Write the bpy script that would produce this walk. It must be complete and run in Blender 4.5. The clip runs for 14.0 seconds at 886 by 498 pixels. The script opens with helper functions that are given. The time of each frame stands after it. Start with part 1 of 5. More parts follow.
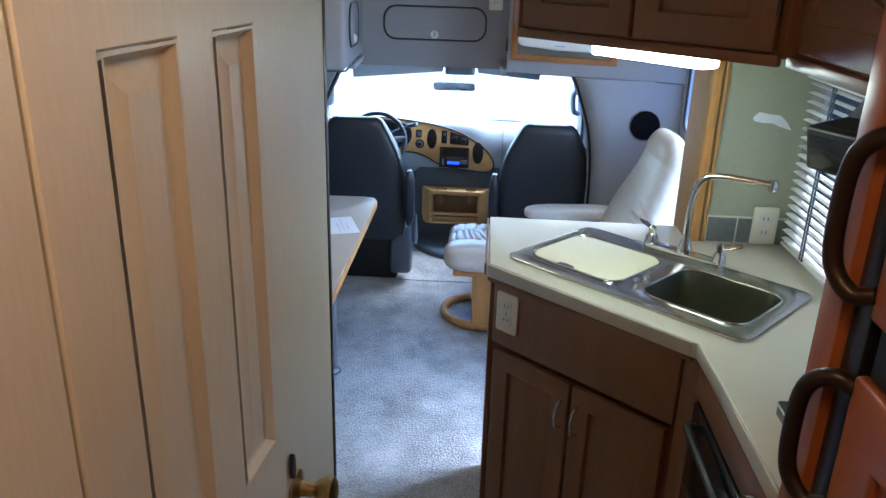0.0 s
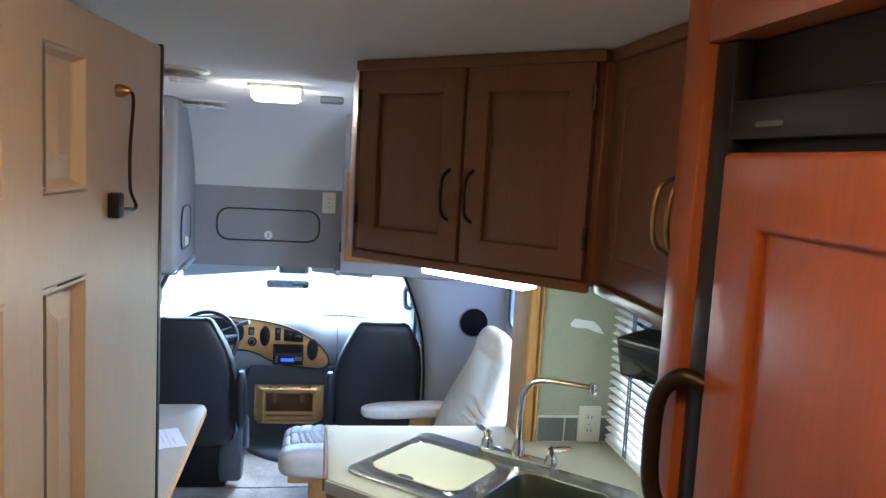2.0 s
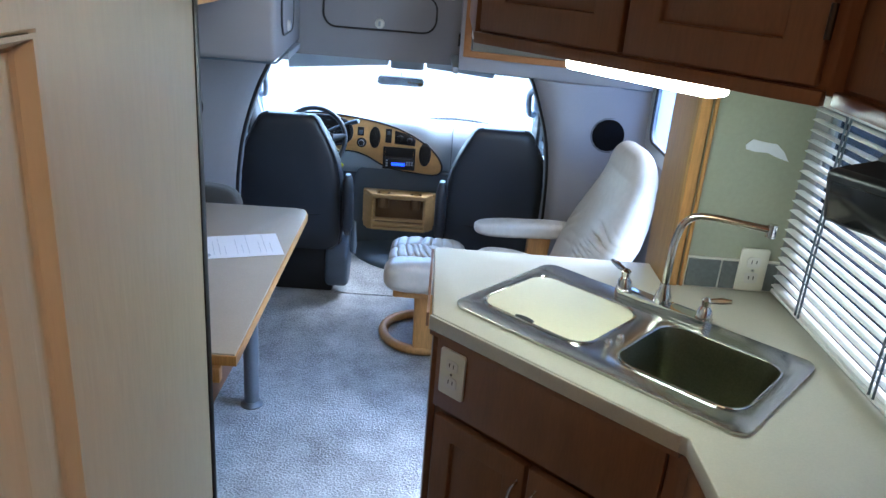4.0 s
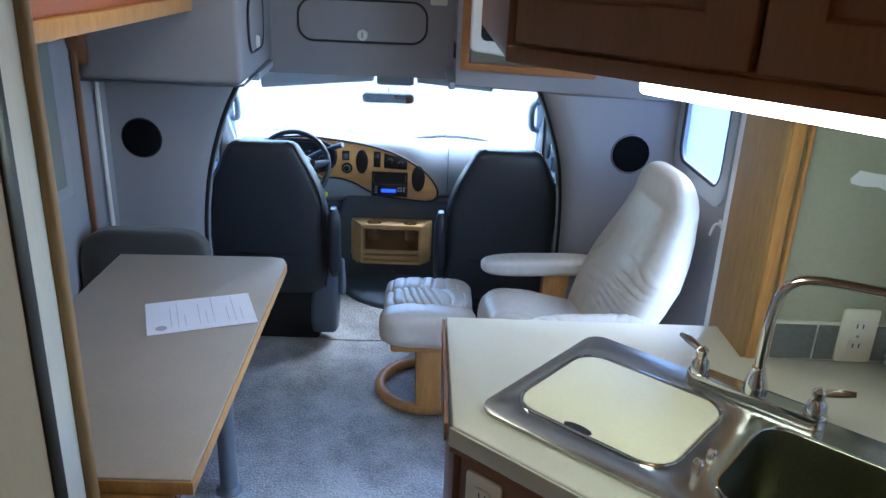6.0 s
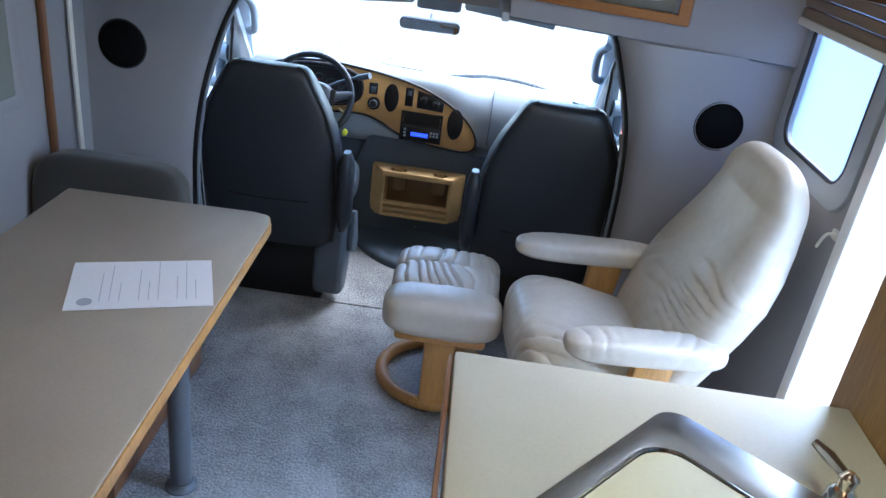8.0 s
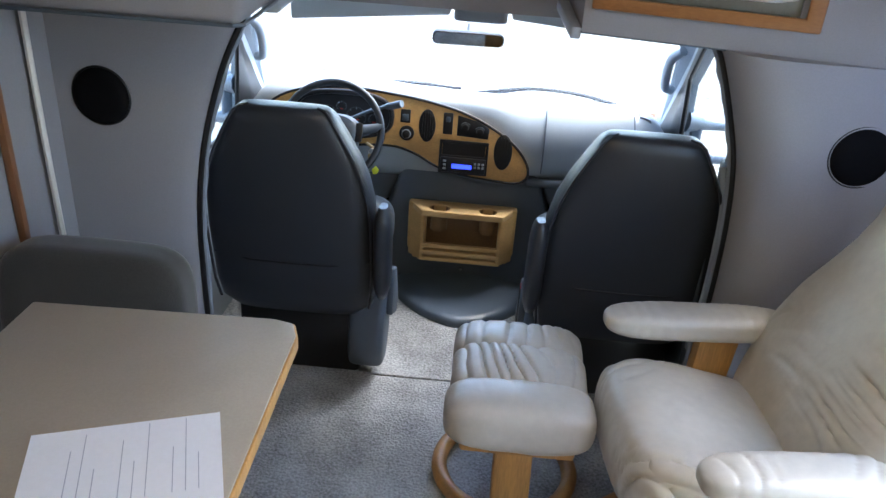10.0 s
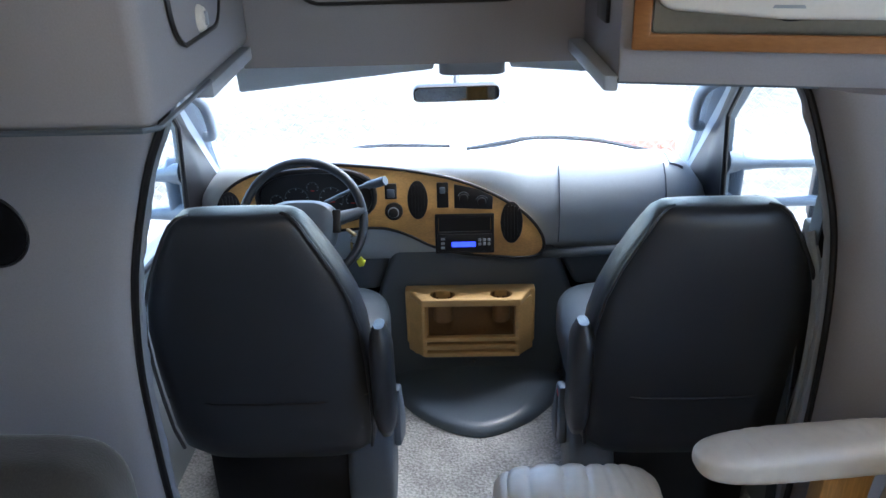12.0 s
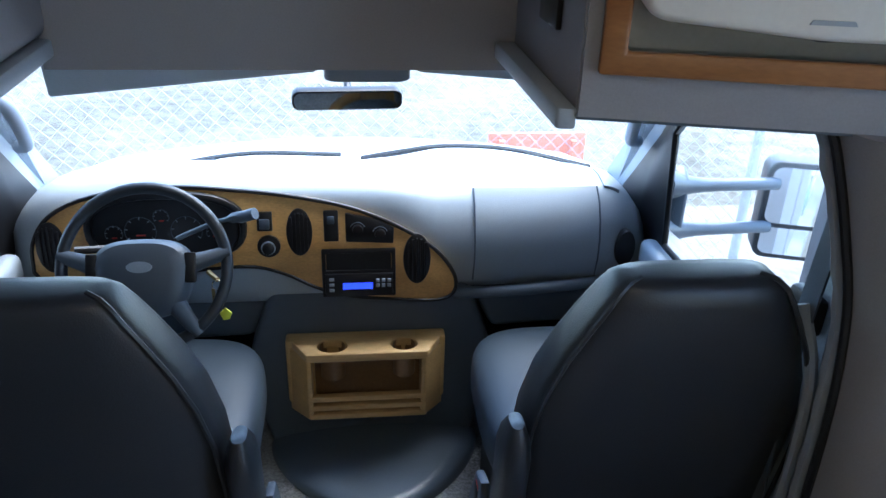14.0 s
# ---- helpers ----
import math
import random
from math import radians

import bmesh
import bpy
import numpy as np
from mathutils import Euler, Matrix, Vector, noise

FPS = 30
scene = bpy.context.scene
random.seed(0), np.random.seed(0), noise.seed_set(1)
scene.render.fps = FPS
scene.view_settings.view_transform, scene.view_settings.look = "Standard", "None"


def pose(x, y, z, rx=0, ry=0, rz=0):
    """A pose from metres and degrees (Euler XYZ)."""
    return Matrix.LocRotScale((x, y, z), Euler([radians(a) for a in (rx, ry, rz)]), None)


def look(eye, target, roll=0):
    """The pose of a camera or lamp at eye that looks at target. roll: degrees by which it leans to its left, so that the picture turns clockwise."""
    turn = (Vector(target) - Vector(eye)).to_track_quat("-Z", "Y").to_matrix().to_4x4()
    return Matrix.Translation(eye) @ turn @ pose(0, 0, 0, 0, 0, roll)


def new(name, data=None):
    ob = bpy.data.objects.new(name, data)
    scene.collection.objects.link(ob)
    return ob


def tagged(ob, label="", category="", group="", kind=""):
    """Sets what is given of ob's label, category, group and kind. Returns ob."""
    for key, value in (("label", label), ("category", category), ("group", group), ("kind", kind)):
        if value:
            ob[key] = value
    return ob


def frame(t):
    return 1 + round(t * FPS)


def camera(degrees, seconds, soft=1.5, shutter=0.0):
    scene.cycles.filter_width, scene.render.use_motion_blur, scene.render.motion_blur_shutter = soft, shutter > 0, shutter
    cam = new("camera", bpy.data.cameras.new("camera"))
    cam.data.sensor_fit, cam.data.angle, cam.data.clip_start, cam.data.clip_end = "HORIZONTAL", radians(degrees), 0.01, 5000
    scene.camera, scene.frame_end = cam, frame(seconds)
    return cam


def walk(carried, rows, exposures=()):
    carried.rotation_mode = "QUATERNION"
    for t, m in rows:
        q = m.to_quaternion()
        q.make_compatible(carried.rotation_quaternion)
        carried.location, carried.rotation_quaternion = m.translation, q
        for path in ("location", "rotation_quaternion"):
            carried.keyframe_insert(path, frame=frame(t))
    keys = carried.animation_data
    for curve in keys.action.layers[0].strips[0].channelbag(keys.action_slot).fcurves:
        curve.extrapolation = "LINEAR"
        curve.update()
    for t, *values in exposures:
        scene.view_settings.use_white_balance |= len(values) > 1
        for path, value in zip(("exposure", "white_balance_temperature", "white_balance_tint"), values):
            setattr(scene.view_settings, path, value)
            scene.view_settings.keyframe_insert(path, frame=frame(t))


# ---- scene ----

# ---- camera and walk ----
cam = camera(60.0, 14.0)
EXPO = [(0.0, 4.15, 5250, 8), (1.0, 4.42, 5350, 8), (1.5, 4.4, 5350, 8), (3.0, 4.42, 5400, 8), (4.0, 4.22, 5250, 8), (7.5, 3.74, 5550, 9), (10.5, 3.95, 6500, 10), (12.0, 3.72, 6250, 10), (14.0, 3.29, 5800, 8)]
PATH = [
    (0, (0.179, 0.459, 1.687), (0.062, 2.33, 0.989), 1.7),
    (0.5, (0.158, 0.498, 1.682), (0.31, 2.38, 1.022), 4.05),
    (1, (0.176, 0.487, 1.755), (0.462, 2.408, 1.278), 3.5),
    (1.5, (0.171, 0.459, 1.782), (0.472, 2.42, 1.524), 3.2),
    (2, (0.168, 0.444, 1.77), (0.46, 2.41, 1.548), 3.1),
    (2.5, (0.168, 0.483, 1.752), (0.461, 2.417, 1.337), 2.7),
    (3, (0.173, 0.482, 1.686), (0.447, 2.344, 1.01), 4.0),
    (3.5, (0.166, 0.605, 1.682), (0.398, 2.445, 0.934), 4.8),
    (4, (0.177, 0.855, 1.688), (0.201, 2.718, 0.961), 4.6),
    (4.2, (0.183, 0.904, 1.7), (0.095, 2.772, 0.991), 4.2),
    (6.3, (0.123, 1.417, 1.628), (0.182, 3.285, 0.918), 2.5),
    (6.5, (0.129, 1.491, 1.612), (0.161, 3.359, 0.898), 3.0),
    (7, (0.228, 1.666, 1.601), (0.149, 3.516, 0.845), 2.4),
    (7.5, (0.231, 1.751, 1.575), (0.143, 3.582, 0.776), 4.4),
    (8, (0.154, 1.843, 1.559), (0.13, 3.644, 0.69), 8.0),
    (8.2, (0.136, 1.891, 1.568), (0.121, 3.674, 0.662), 9.0),
    (10.3, (-0.036, 2.436, 1.54), (-0.096, 4.222, 0.641), 3.0),
    (10.5, (-0.076, 2.471, 1.535), (-0.028, 4.263, 0.649), 3.3),
    (11, (-0.134, 2.485, 1.555), (0.015, 4.271, 0.668), 2.0),
    (11.5, (-0.1, 2.641, 1.536), (-0.017, 4.44, 0.666), 0.1),
    (12, (-0.067, 2.881, 1.511), (-0.114, 4.7, 0.68), -1.7),
    (12.5, (-0.076, 2.984, 1.497), (-0.102, 4.813, 0.689), -1.9),
    (13, (-0.103, 3.059, 1.502), (0.054, 4.864, 0.655), 0.7),
    (13.5, (-0.118, 3.14, 1.494), (0.183, 4.924, 0.64), 3.1),
    (14, (-0.058, 3.356, 1.481), (0.164, 5.131, 0.588), 1.8),
]
walk(cam, [(t, look(e, g, r)) for t, e, g, r in PATH], exposures=EXPO)

# ---- world, sun, lamps ----
world = bpy.data.worlds.new("world")
scene.world = world
world.use_nodes = True
wn = world.node_tree.nodes
sky = wn.new("ShaderNodeTexSky")
sky.sky_type = "NISHITA"
sky.sun_disc = False
sky.sun_elevation = radians(62)
sky.sun_rotation = radians(52)
world.node_tree.links.new(sky.outputs[0], wn["Background"].inputs[0])
wn["Background"].inputs[1].default_value = 0.15


def lamp(name, kind, m, power, color, size=0.1, size_y=None):
    d = bpy.data.lights.new(name, kind)
    d.energy = power
    d.color = color
    if kind == "AREA":
        d.size = size
        if size_y:
            d.shape = "RECTANGLE"
            d.size_y = size_y
    elif kind == "SUN":
        d.angle = size
    else:
        d.shadow_soft_size = size
    ob = new(name, d)
    ob.matrix_world = m
    return ob


SUN_DIR = Vector((math.sin(radians(52)) * math.cos(radians(62)), math.cos(radians(52)) * math.cos(radians(62)), math.sin(radians(62))))
lamp("sun", "SUN", look(SUN_DIR * 30, (0, 0, 0)), 0.8, (1.0, 0.97, 0.93), radians(45))


# ---- materials ----
def srgb(r, g, b):
    return tuple((c / 12.92 if c <= 0.04045 else ((c + 0.055) / 1.055) ** 2.4) for c in (r, g, b)) + (1.0,)


def material(name, col, rough=0.5, metal=0.0, vary=0.12, scale=6.0, fine=120.0, bump=0.05, stretch=(1, 1, 1), col2=None,
             sheen=0.0, coat=0.0, spec=0.5, emit=None, power=0.0, rand=0.0, bump_dist=0.002):
    m = bpy.data.materials.new(name)
    m.use_nodes = True
    nt = m.node_tree
    b = nt.nodes["Principled BSDF"]
    b.inputs["Metallic"].default_value = metal
    b.inputs["Specular IOR Level"].default_value = spec
    b.inputs["Coat Weight"].default_value = coat
    b.inputs["Coat Roughness"].default_value = 0.3
    b.inputs["Sheen Weight"].default_value = sheen
    tc = nt.nodes.new("ShaderNodeTexCoord")
    mp = nt.nodes.new("ShaderNodeMapping")
    mp.inputs["Scale"].default_value = stretch
    nt.links.new(tc.outputs["Object"], mp.inputs[0])
    n1 = nt.nodes.new("ShaderNodeTexNoise")
    n1.inputs["Scale"].default_value = scale
    n1.inputs["Detail"].default_value = 5
    n2 = nt.nodes.new("ShaderNodeTexNoise")
    n2.inputs["Scale"].default_value = fine
    n2.inputs["Detail"].default_value = 3
    for n in (n1, n2):
        nt.links.new(mp.outputs[0], n.inputs["Vector"])
    add = nt.nodes.new("ShaderNodeMath")
    add.operation = "ADD"
    nt.links.new(n1.outputs["Fac"], add.inputs[0])
    nt.links.new(n2.outputs["Fac"], add.inputs[1])
    half = nt.nodes.new("ShaderNodeMath")
    half.operation = "MULTIPLY"
    half.inputs[1].default_value = 0.5
    nt.links.new(add.outputs[0], half.inputs[0])
    ramp = nt.nodes.new("ShaderNodeValToRGB")
    c = srgb(*col)
    d = srgb(*col2) if col2 else tuple(min(1, x * (1 + vary)) for x in c[:3]) + (1,)
    lo = tuple(x * (1 - vary) for x in c[:3]) + (1,)
    ramp.color_ramp.elements[0].position = 0.36
    ramp.color_ramp.elements[0].color = lo
    ramp.color_ramp.elements[1].position = 0.64
    ramp.color_ramp.elements[1].color = d
    nt.links.new(half.outputs[0], ramp.inputs[0])
    out = ramp.outputs[0]
    if rand:
        oi = nt.nodes.new("ShaderNodeObjectInfo")
        hs = nt.nodes.new("ShaderNodeHueSaturation")
        mr = nt.nodes.new("ShaderNodeMapRange")
        mr.inputs[3].default_value = 1 - rand
        mr.inputs[4].default_value = 1 + rand
        nt.links.new(oi.outputs["Random"], mr.inputs[0])
        nt.links.new(mr.outputs[0], hs.inputs["Value"])
        nt.links.new(out, hs.inputs["Color"])
        out = hs.outputs[0]
    nt.links.new(out, b.inputs["Base Color"])
    rr = nt.nodes.new("ShaderNodeMapRange")
    rr.inputs[3].default_value = max(0.02, rough * 0.85)
    rr.inputs[4].default_value = min(1, rough * 1.18)
    nt.links.new(n1.outputs["Fac"], rr.inputs[0])
    nt.links.new(rr.outputs[0], b.inputs["Roughness"])
    if bump:
        bp = nt.nodes.new("ShaderNodeBump")
        bp.inputs["Strength"].default_value = bump
        bp.inputs["Distance"].default_value = bump_dist
        nt.links.new(n2.outputs["Fac"], bp.inputs["Height"])
        nt.links.new(bp.outputs[0], b.inputs["Normal"])
    if emit:
        b.inputs["Emission Color"].default_value = emit + (1,)
        b.inputs["Emission Strength"].default_value = power
    return m


def glass(name, tint=(1, 1, 1)):
    m = bpy.data.materials.new(name)
    m.use_nodes = True
    nt = m.node_tree
    nt.nodes.remove(nt.nodes["Principled BSDF"])
    tr = nt.nodes.new("ShaderNodeBsdfTransparent")
    tr.inputs[0].default_value = tint + (1,)
    gl = nt.nodes.new("ShaderNodeBsdfGlossy")
    gl.inputs["Roughness"].default_value = 0.02
    mx = nt.nodes.new("ShaderNodeMixShader")
    mx.inputs[0].default_value = 0.05
    nt.links.new(tr.outputs[0], mx.inputs[1])
    nt.links.new(gl.outputs[0], mx.inputs[2])
    nt.links.new(mx.outputs[0], nt.nodes["Material Output"].inputs[0])
    return m


M_CARPET = material("carpet_grey", (0.62, 0.63, 0.635), 0.95, vary=0.46, scale=6.5, fine=130, bump=0.9, bump_dist=0.008, spec=0.1, sheen=0.2)
M_WALL = material("wall_fabric_grey", (0.575, 0.57, 0.585), 0.9, vary=0.05, scale=3, fine=300, bump=0.12, spec=0.2)
M_WALLPAPER = material("wallpaper_sage", (0.64, 0.65, 0.58), 0.75, vary=0.05, scale=5, fine=90, bump=0.05, spec=0.3)
M_CEIL = material("ceiling_vinyl_white", (0.84, 0.84, 0.83), 0.8, vary=0.03, scale=3, fine=150, bump=0.08)
M_OAK = material("oak_varnished", (0.63, 0.345, 0.165), 0.38, vary=0.10, scale=2.5, fine=26, bump=0.06, stretch=(7, 7, 0.7), coat=0.15)
M_OAK_TRIM = material("oak_trim_golden", (0.72, 0.53, 0.30), 0.45, vary=0.2, scale=3, fine=30, bump=0.06, stretch=(8, 8, 0.8), coat=0.1)
M_OAK_POST = material("oak_post_dull", (0.58, 0.46, 0.29), 0.5, vary=0.2, scale=3, fine=30, bump=0.06, stretch=(8, 8, 0.8))
# darker, greener than the rim steel: dim reflections inside the bowls are coloured in
M_STEELBOWL = material("steel_bowl_dull_shaded", (0.52, 0.52, 0.43), 0.30, metal=1.0, vary=0.15, scale=9, fine=200, bump=0.03)
M_NOSE = material("engine_cover_gloss_slate", (0.33, 0.38, 0.43), 0.34, vary=0.08, fine=300, bump=0.06)
M_CABINET = material("cabinet_wood_brown", (0.47, 0.315, 0.20), 0.45, vary=0.11, scale=2.5, fine=30, bump=0.05, stretch=(8, 8, 0.8), coat=0.1)
M_FRAMEOAK = material("oak_frame_brown", (0.58, 0.39, 0.22), 0.45, vary=0.14, scale=3, fine=30, bump=0.05, stretch=(0.9, 8, 8))
M_DASHWOOD = material("dash_birch_veneer", (0.76, 0.58, 0.33), 0.4, vary=0.18, scale=5, fine=60, bump=0.03, stretch=(2, 1, 5), coat=0.2)
M_TRAY = material("tray_tan_wood", (0.80, 0.66, 0.44), 0.45, vary=0.12, scale=4, fine=50, bump=0.03, stretch=(1, 4, 6), coat=0.1)
M_LAMINATE = material("laminate_cream", (0.75, 0.735, 0.68), 0.38, vary=0.05, scale=8, fine=220, bump=0.02)
M_TABLE = material("laminate_table_beige", (0.66, 0.62, 0.565), 0.33, vary=0.06, scale=7, fine=240, bump=0.02)
M_DOORWHITE = material("door_paint_cream", (0.84, 0.82, 0.77), 0.42, vary=0.04, scale=4, fine=46, bump=0.35, stretch=(3, 3, 0.4), bump_dist=0.0012)
# darker copy of the tray wood: shade inside its hollows put into colour
M_TRAYSHADED = material("tray_wood_shaded", (0.50, 0.38, 0.24), 0.5, vary=0.12, bump=0.02)
M_LEGGREY = material("leg_grey_paint", (0.40, 0.42, 0.45), 0.45, metal=0.3, vary=0.08, bump=0.02)
M_STEEL = material("steel_brushed", (0.72, 0.71, 0.68), 0.25, metal=1.0, vary=0.06, scale=4, fine=200, bump=0.02, stretch=(1, 12, 1))
M_CHROME = material("chrome", (0.85, 0.85, 0.84), 0.12, metal=1.0, vary=0.03, bump=0)
M_BRASS = material("brass_antique", (0.70, 0.60, 0.42), 0.28, metal=1.0, vary=0.12, bump=0)
M_BRONZE = material("handle_bronze_dark", (0.20, 0.15, 0.12), 0.35, metal=0.4, vary=0.15, bump=0.02)
M_BLACK = material("plastic_black", (0.07, 0.07, 0.08), 0.4, vary=0.15, fine=300, bump=0.05)
M_BLACKFOAM = material("speaker_cloth_black", (0.06, 0.06, 0.07), 0.95, vary=0.25, fine=500, bump=0.5, spec=0.1)
M_LEATHER_BLK = material("seat_vinyl_charcoal", (0.18, 0.19, 0.208), 0.36, vary=0.1, scale=5, fine=350, bump=0.22)
M_LEATHER_BLUE = material("seat_leather_bluegrey", (0.22, 0.26, 0.295), 0.40, vary=0.08, scale=5, fine=300, bump=0.2)
M_LEATHER = material("leather_cream", (0.76, 0.732, 0.685), 0.35, vary=0.06, scale=6, fine=40, bump=0.22, coat=0.06, bump_dist=0.004)
M_DASH = material("dash_plastic_bluegrey", (0.60, 0.64, 0.67), 0.36, vary=0.06, scale=4, fine=350, bump=0.12)
M_DASHDARK = material("dash_plastic_slate", (0.325, 0.365, 0.405), 0.45, vary=0.08, scale=4, fine=350, bump=0.12)
M_GREYPLASTIC = material("plastic_light_grey", (0.62, 0.65, 0.68), 0.5, vary=0.05, fine=300, bump=0.05)
M_TRIMGREY = material("pillar_plastic_grey", (0.55, 0.58, 0.62), 0.5, vary=0.05, fine=300, bump=0.05)
M_WHITE = material("plastic_white", (0.86, 0.85, 0.82), 0.4, vary=0.03, bump=0)
M_IVORY = material("plastic_ivory", (0.87, 0.86, 0.80), 0.4, vary=0.03, bump=0)
M_BLIND = material("blind_white", (0.90, 0.90, 0.90), 0.5, vary=0.03, bump=0)
M_PAPER = material("paper_white", (0.92, 0.93, 0.96), 0.8, vary=0.02, bump=0)
M_INK = material("ink_grey", (0.66, 0.68, 0.75), 0.8, vary=0.1, bump=0)
M_TILE = material("tile_slate_grey", (0.44, 0.46, 0.46), 0.35, vary=0.15, scale=10, fine=90, bump=0.05)
M_UPHOLST = material("bench_fabric_greybrown", (0.20, 0.19, 0.175), 0.95, vary=0.2, scale=8, fine=300, bump=0.5, sheen=0.3)
M_CURTAIN = material("curtain_grey", (0.47, 0.48, 0.46), 0.9, vary=0.06, fine=300, bump=0.2)
M_SHADE = material("shade_striped_beige", (0.50, 0.44, 0.385), 0.9, vary=0.1, fine=200, bump=0.2)
M_RED = material("buckle_red", (0.80, 0.15, 0.12), 0.4, vary=0.05, bump=0)
M_YELLOW = material("key_tag_yellow", (0.85, 0.85, 0.25), 0.5, vary=0.05, bump=0)
M_MIRROR = material("mirror_glass", (0.80, 0.84, 0.86), 0.03, metal=1.0, vary=0.01, bump=0)
M_BUTCHER = material("board_cream", (0.88, 0.86, 0.76), 0.45, vary=0.03, bump=0.02)
M_PLASTICFILM = material("smoke_panel_dark", (0.10, 0.10, 0.11), 0.15, vary=0.05, bump=0)
M_PLYBACK = material("tv_niche_greybeige", (0.55, 0.53, 0.48), 0.7, vary=0.06, bump=0.05)
M_GROUND = material("gravel_pale", (0.53, 0.51, 0.48), 0.95, vary=0.2, scale=0.8, fine=14, bump=0.6, bump_dist=0.03)
M_BANK = material("dry_grass_bank", (0.44, 0.42, 0.365), 0.95, vary=0.4, scale=0.9, fine=9, bump=0.8, bump_dist=0.05)
M_GALV = material("galvanised_wire", (0.72, 0.74, 0.75), 0.45, metal=0.6, vary=0.05, bump=0)
M_PAINTWHITE = material("vehicle_paint_white", (0.88, 0.88, 0.88), 0.3, vary=0.02, bump=0, coat=0.4)
M_ORANGE = material("safety_orange", (0.88, 0.50, 0.38), 0.6, vary=0.1, bump=0.05)
M_GLASS = glass("window_glass", (0.93, 0.95, 0.95))
M_PRIVACY = glass("window_glass_privacy", (0.13, 0.15, 0.18))


def frosted(name, tint):
    m = bpy.data.materials.new(name)
    m.use_nodes = True
    nt = m.node_tree
    nt.nodes.remove(nt.nodes["Principled BSDF"])
    tr = nt.nodes.new("ShaderNodeBsdfTransparent")
    tl = nt.nodes.new("ShaderNodeBsdfTranslucent")
    tr.inputs[0].default_value = tint + (1,)
    tl.inputs[0].default_value = tint + (1,)
    mx = nt.nodes.new("ShaderNodeMixShader")
    mx.inputs[0].default_value = 0.75
    nt.links.new(tr.outputs[0], mx.inputs[1])
    nt.links.new(tl.outputs[0], mx.inputs[2])
    nt.links.new(mx.outputs[0], nt.nodes["Material Output"].inputs[0])
    return m


# bluish scattering glass stands in for sky mirrored in the small window
M_SKYGLASS = frosted("window_glass_sky_tint", (0.30, 0.37, 0.50))
M_LCD = material("radio_display_blue", (0.10, 0.15, 0.7), 0.3, bump=0, emit=(0.03, 0.06, 1.0), power=0.22)
M_TUBE = material("fluorescent_diffuser", (0.9, 0.9, 0.86), 0.5, bump=0, emit=(0.95, 1.0, 0.74), power=3.0)
M_DOME = material("dome_lamp_diffuser", (0.9, 0.88, 0.8), 0.5, bump=0, emit=(1.0, 0.86, 0.62), power=3.6)
M_WARM = material("tungsten_diffuser", (0.9, 0.8, 0.6), 0.5, bump=0, emit=(1.0, 0.56, 0.25), power=1.1)
M_REDGLOW = material("gauge_needles_red", (0.7, 0.15, 0.1), 0.5, bump=0)

# ---- mesh helpers ----
WM = {}


def thing(name, loc=(0, 0, 0), label="", category="", group="", kind="", rz=0):
    ob = new(name)
    ob.empty_display_size = 0.05
    ob.matrix_world = pose(*loc, 0, 0, rz)
    WM[ob.name] = pose(*loc, 0, 0, rz)
    return tagged(ob, label, category, group, kind)


def link_mesh(name, bm, mat, smooth=False):
    me = bpy.data.meshes.new(name)
    bmesh.ops.recalc_face_normals(bm, faces=bm.faces)
    bm.to_mesh(me)
    bm.free()
    for m in mat if isinstance(mat, (list, tuple)) else (mat,):
        me.materials.append(m)
    if smooth:
        me.shade_smooth()
        me.set_sharp_from_angle(angle=radians(smooth if smooth is not True else 40))
    return me


def part(name, bm, mat, parent, label="", local=False, smooth=40):
    """One mesh under a thing or part; bm is in world places unless local."""
    wm = WM[parent.name]
    if not local:
        bm.transform(wm.inverted())
    ob = new(name, link_mesh(name, bm, mat, smooth))
    ob.parent = parent
    WM[ob.name] = wm
    return tagged(ob, label)


def solid(name, bm, mat, label="", category="", kind="structure", smooth=40):
    """A top-level mesh of one piece, its origin at the middle of its base."""
    lo = Vector([min(v.co[i] for v in bm.verts) for i in range(3)])
    hi = Vector([max(v.co[i] for v in bm.verts) for i in range(3)])
    base = Vector(((lo.x + hi.x) / 2, (lo.y + hi.y) / 2, lo.z))
    bm.transform(Matrix.Translation(-base))
    ob = new(name, link_mesh(name, bm, mat, smooth))
    ob.location = base
    WM[ob.name] = Matrix.Translation(base)
    return tagged(ob, label, category, "", kind)


def bevel(bm, w, seg=2):
    if w > 0:
        bmesh.ops.bevel(bm, geom=list(bm.edges), offset=w, segments=seg, profile=0.5, affect="EDGES", clamp_overlap=True)
    return bm


def box(x0, x1, y0, y1, z0, z1, r=0.0, seg=2, bm=None):
    b = bmesh.new()
    bmesh.ops.create_cube(b, size=1)
    for v in b.verts:
        v.co = Vector(((x0 + x1) / 2 + v.co.x * (x1 - x0), (y0 + y1) / 2 + v.co.y * (y1 - y0), (z0 + z1) / 2 + v.co.z * (z1 - z0)))
    bevel(b, r, seg)
    return join(bm, b)


def join(bm, b, m=None):
    if m is not None:
        b.transform(m)
    if bm is None:
        return b
    me = bpy.data.meshes.new("tmp")
    b.to_mesh(me)
    bm.from_mesh(me)
    bpy.data.meshes.remove(me)
    b.free()
    return bm


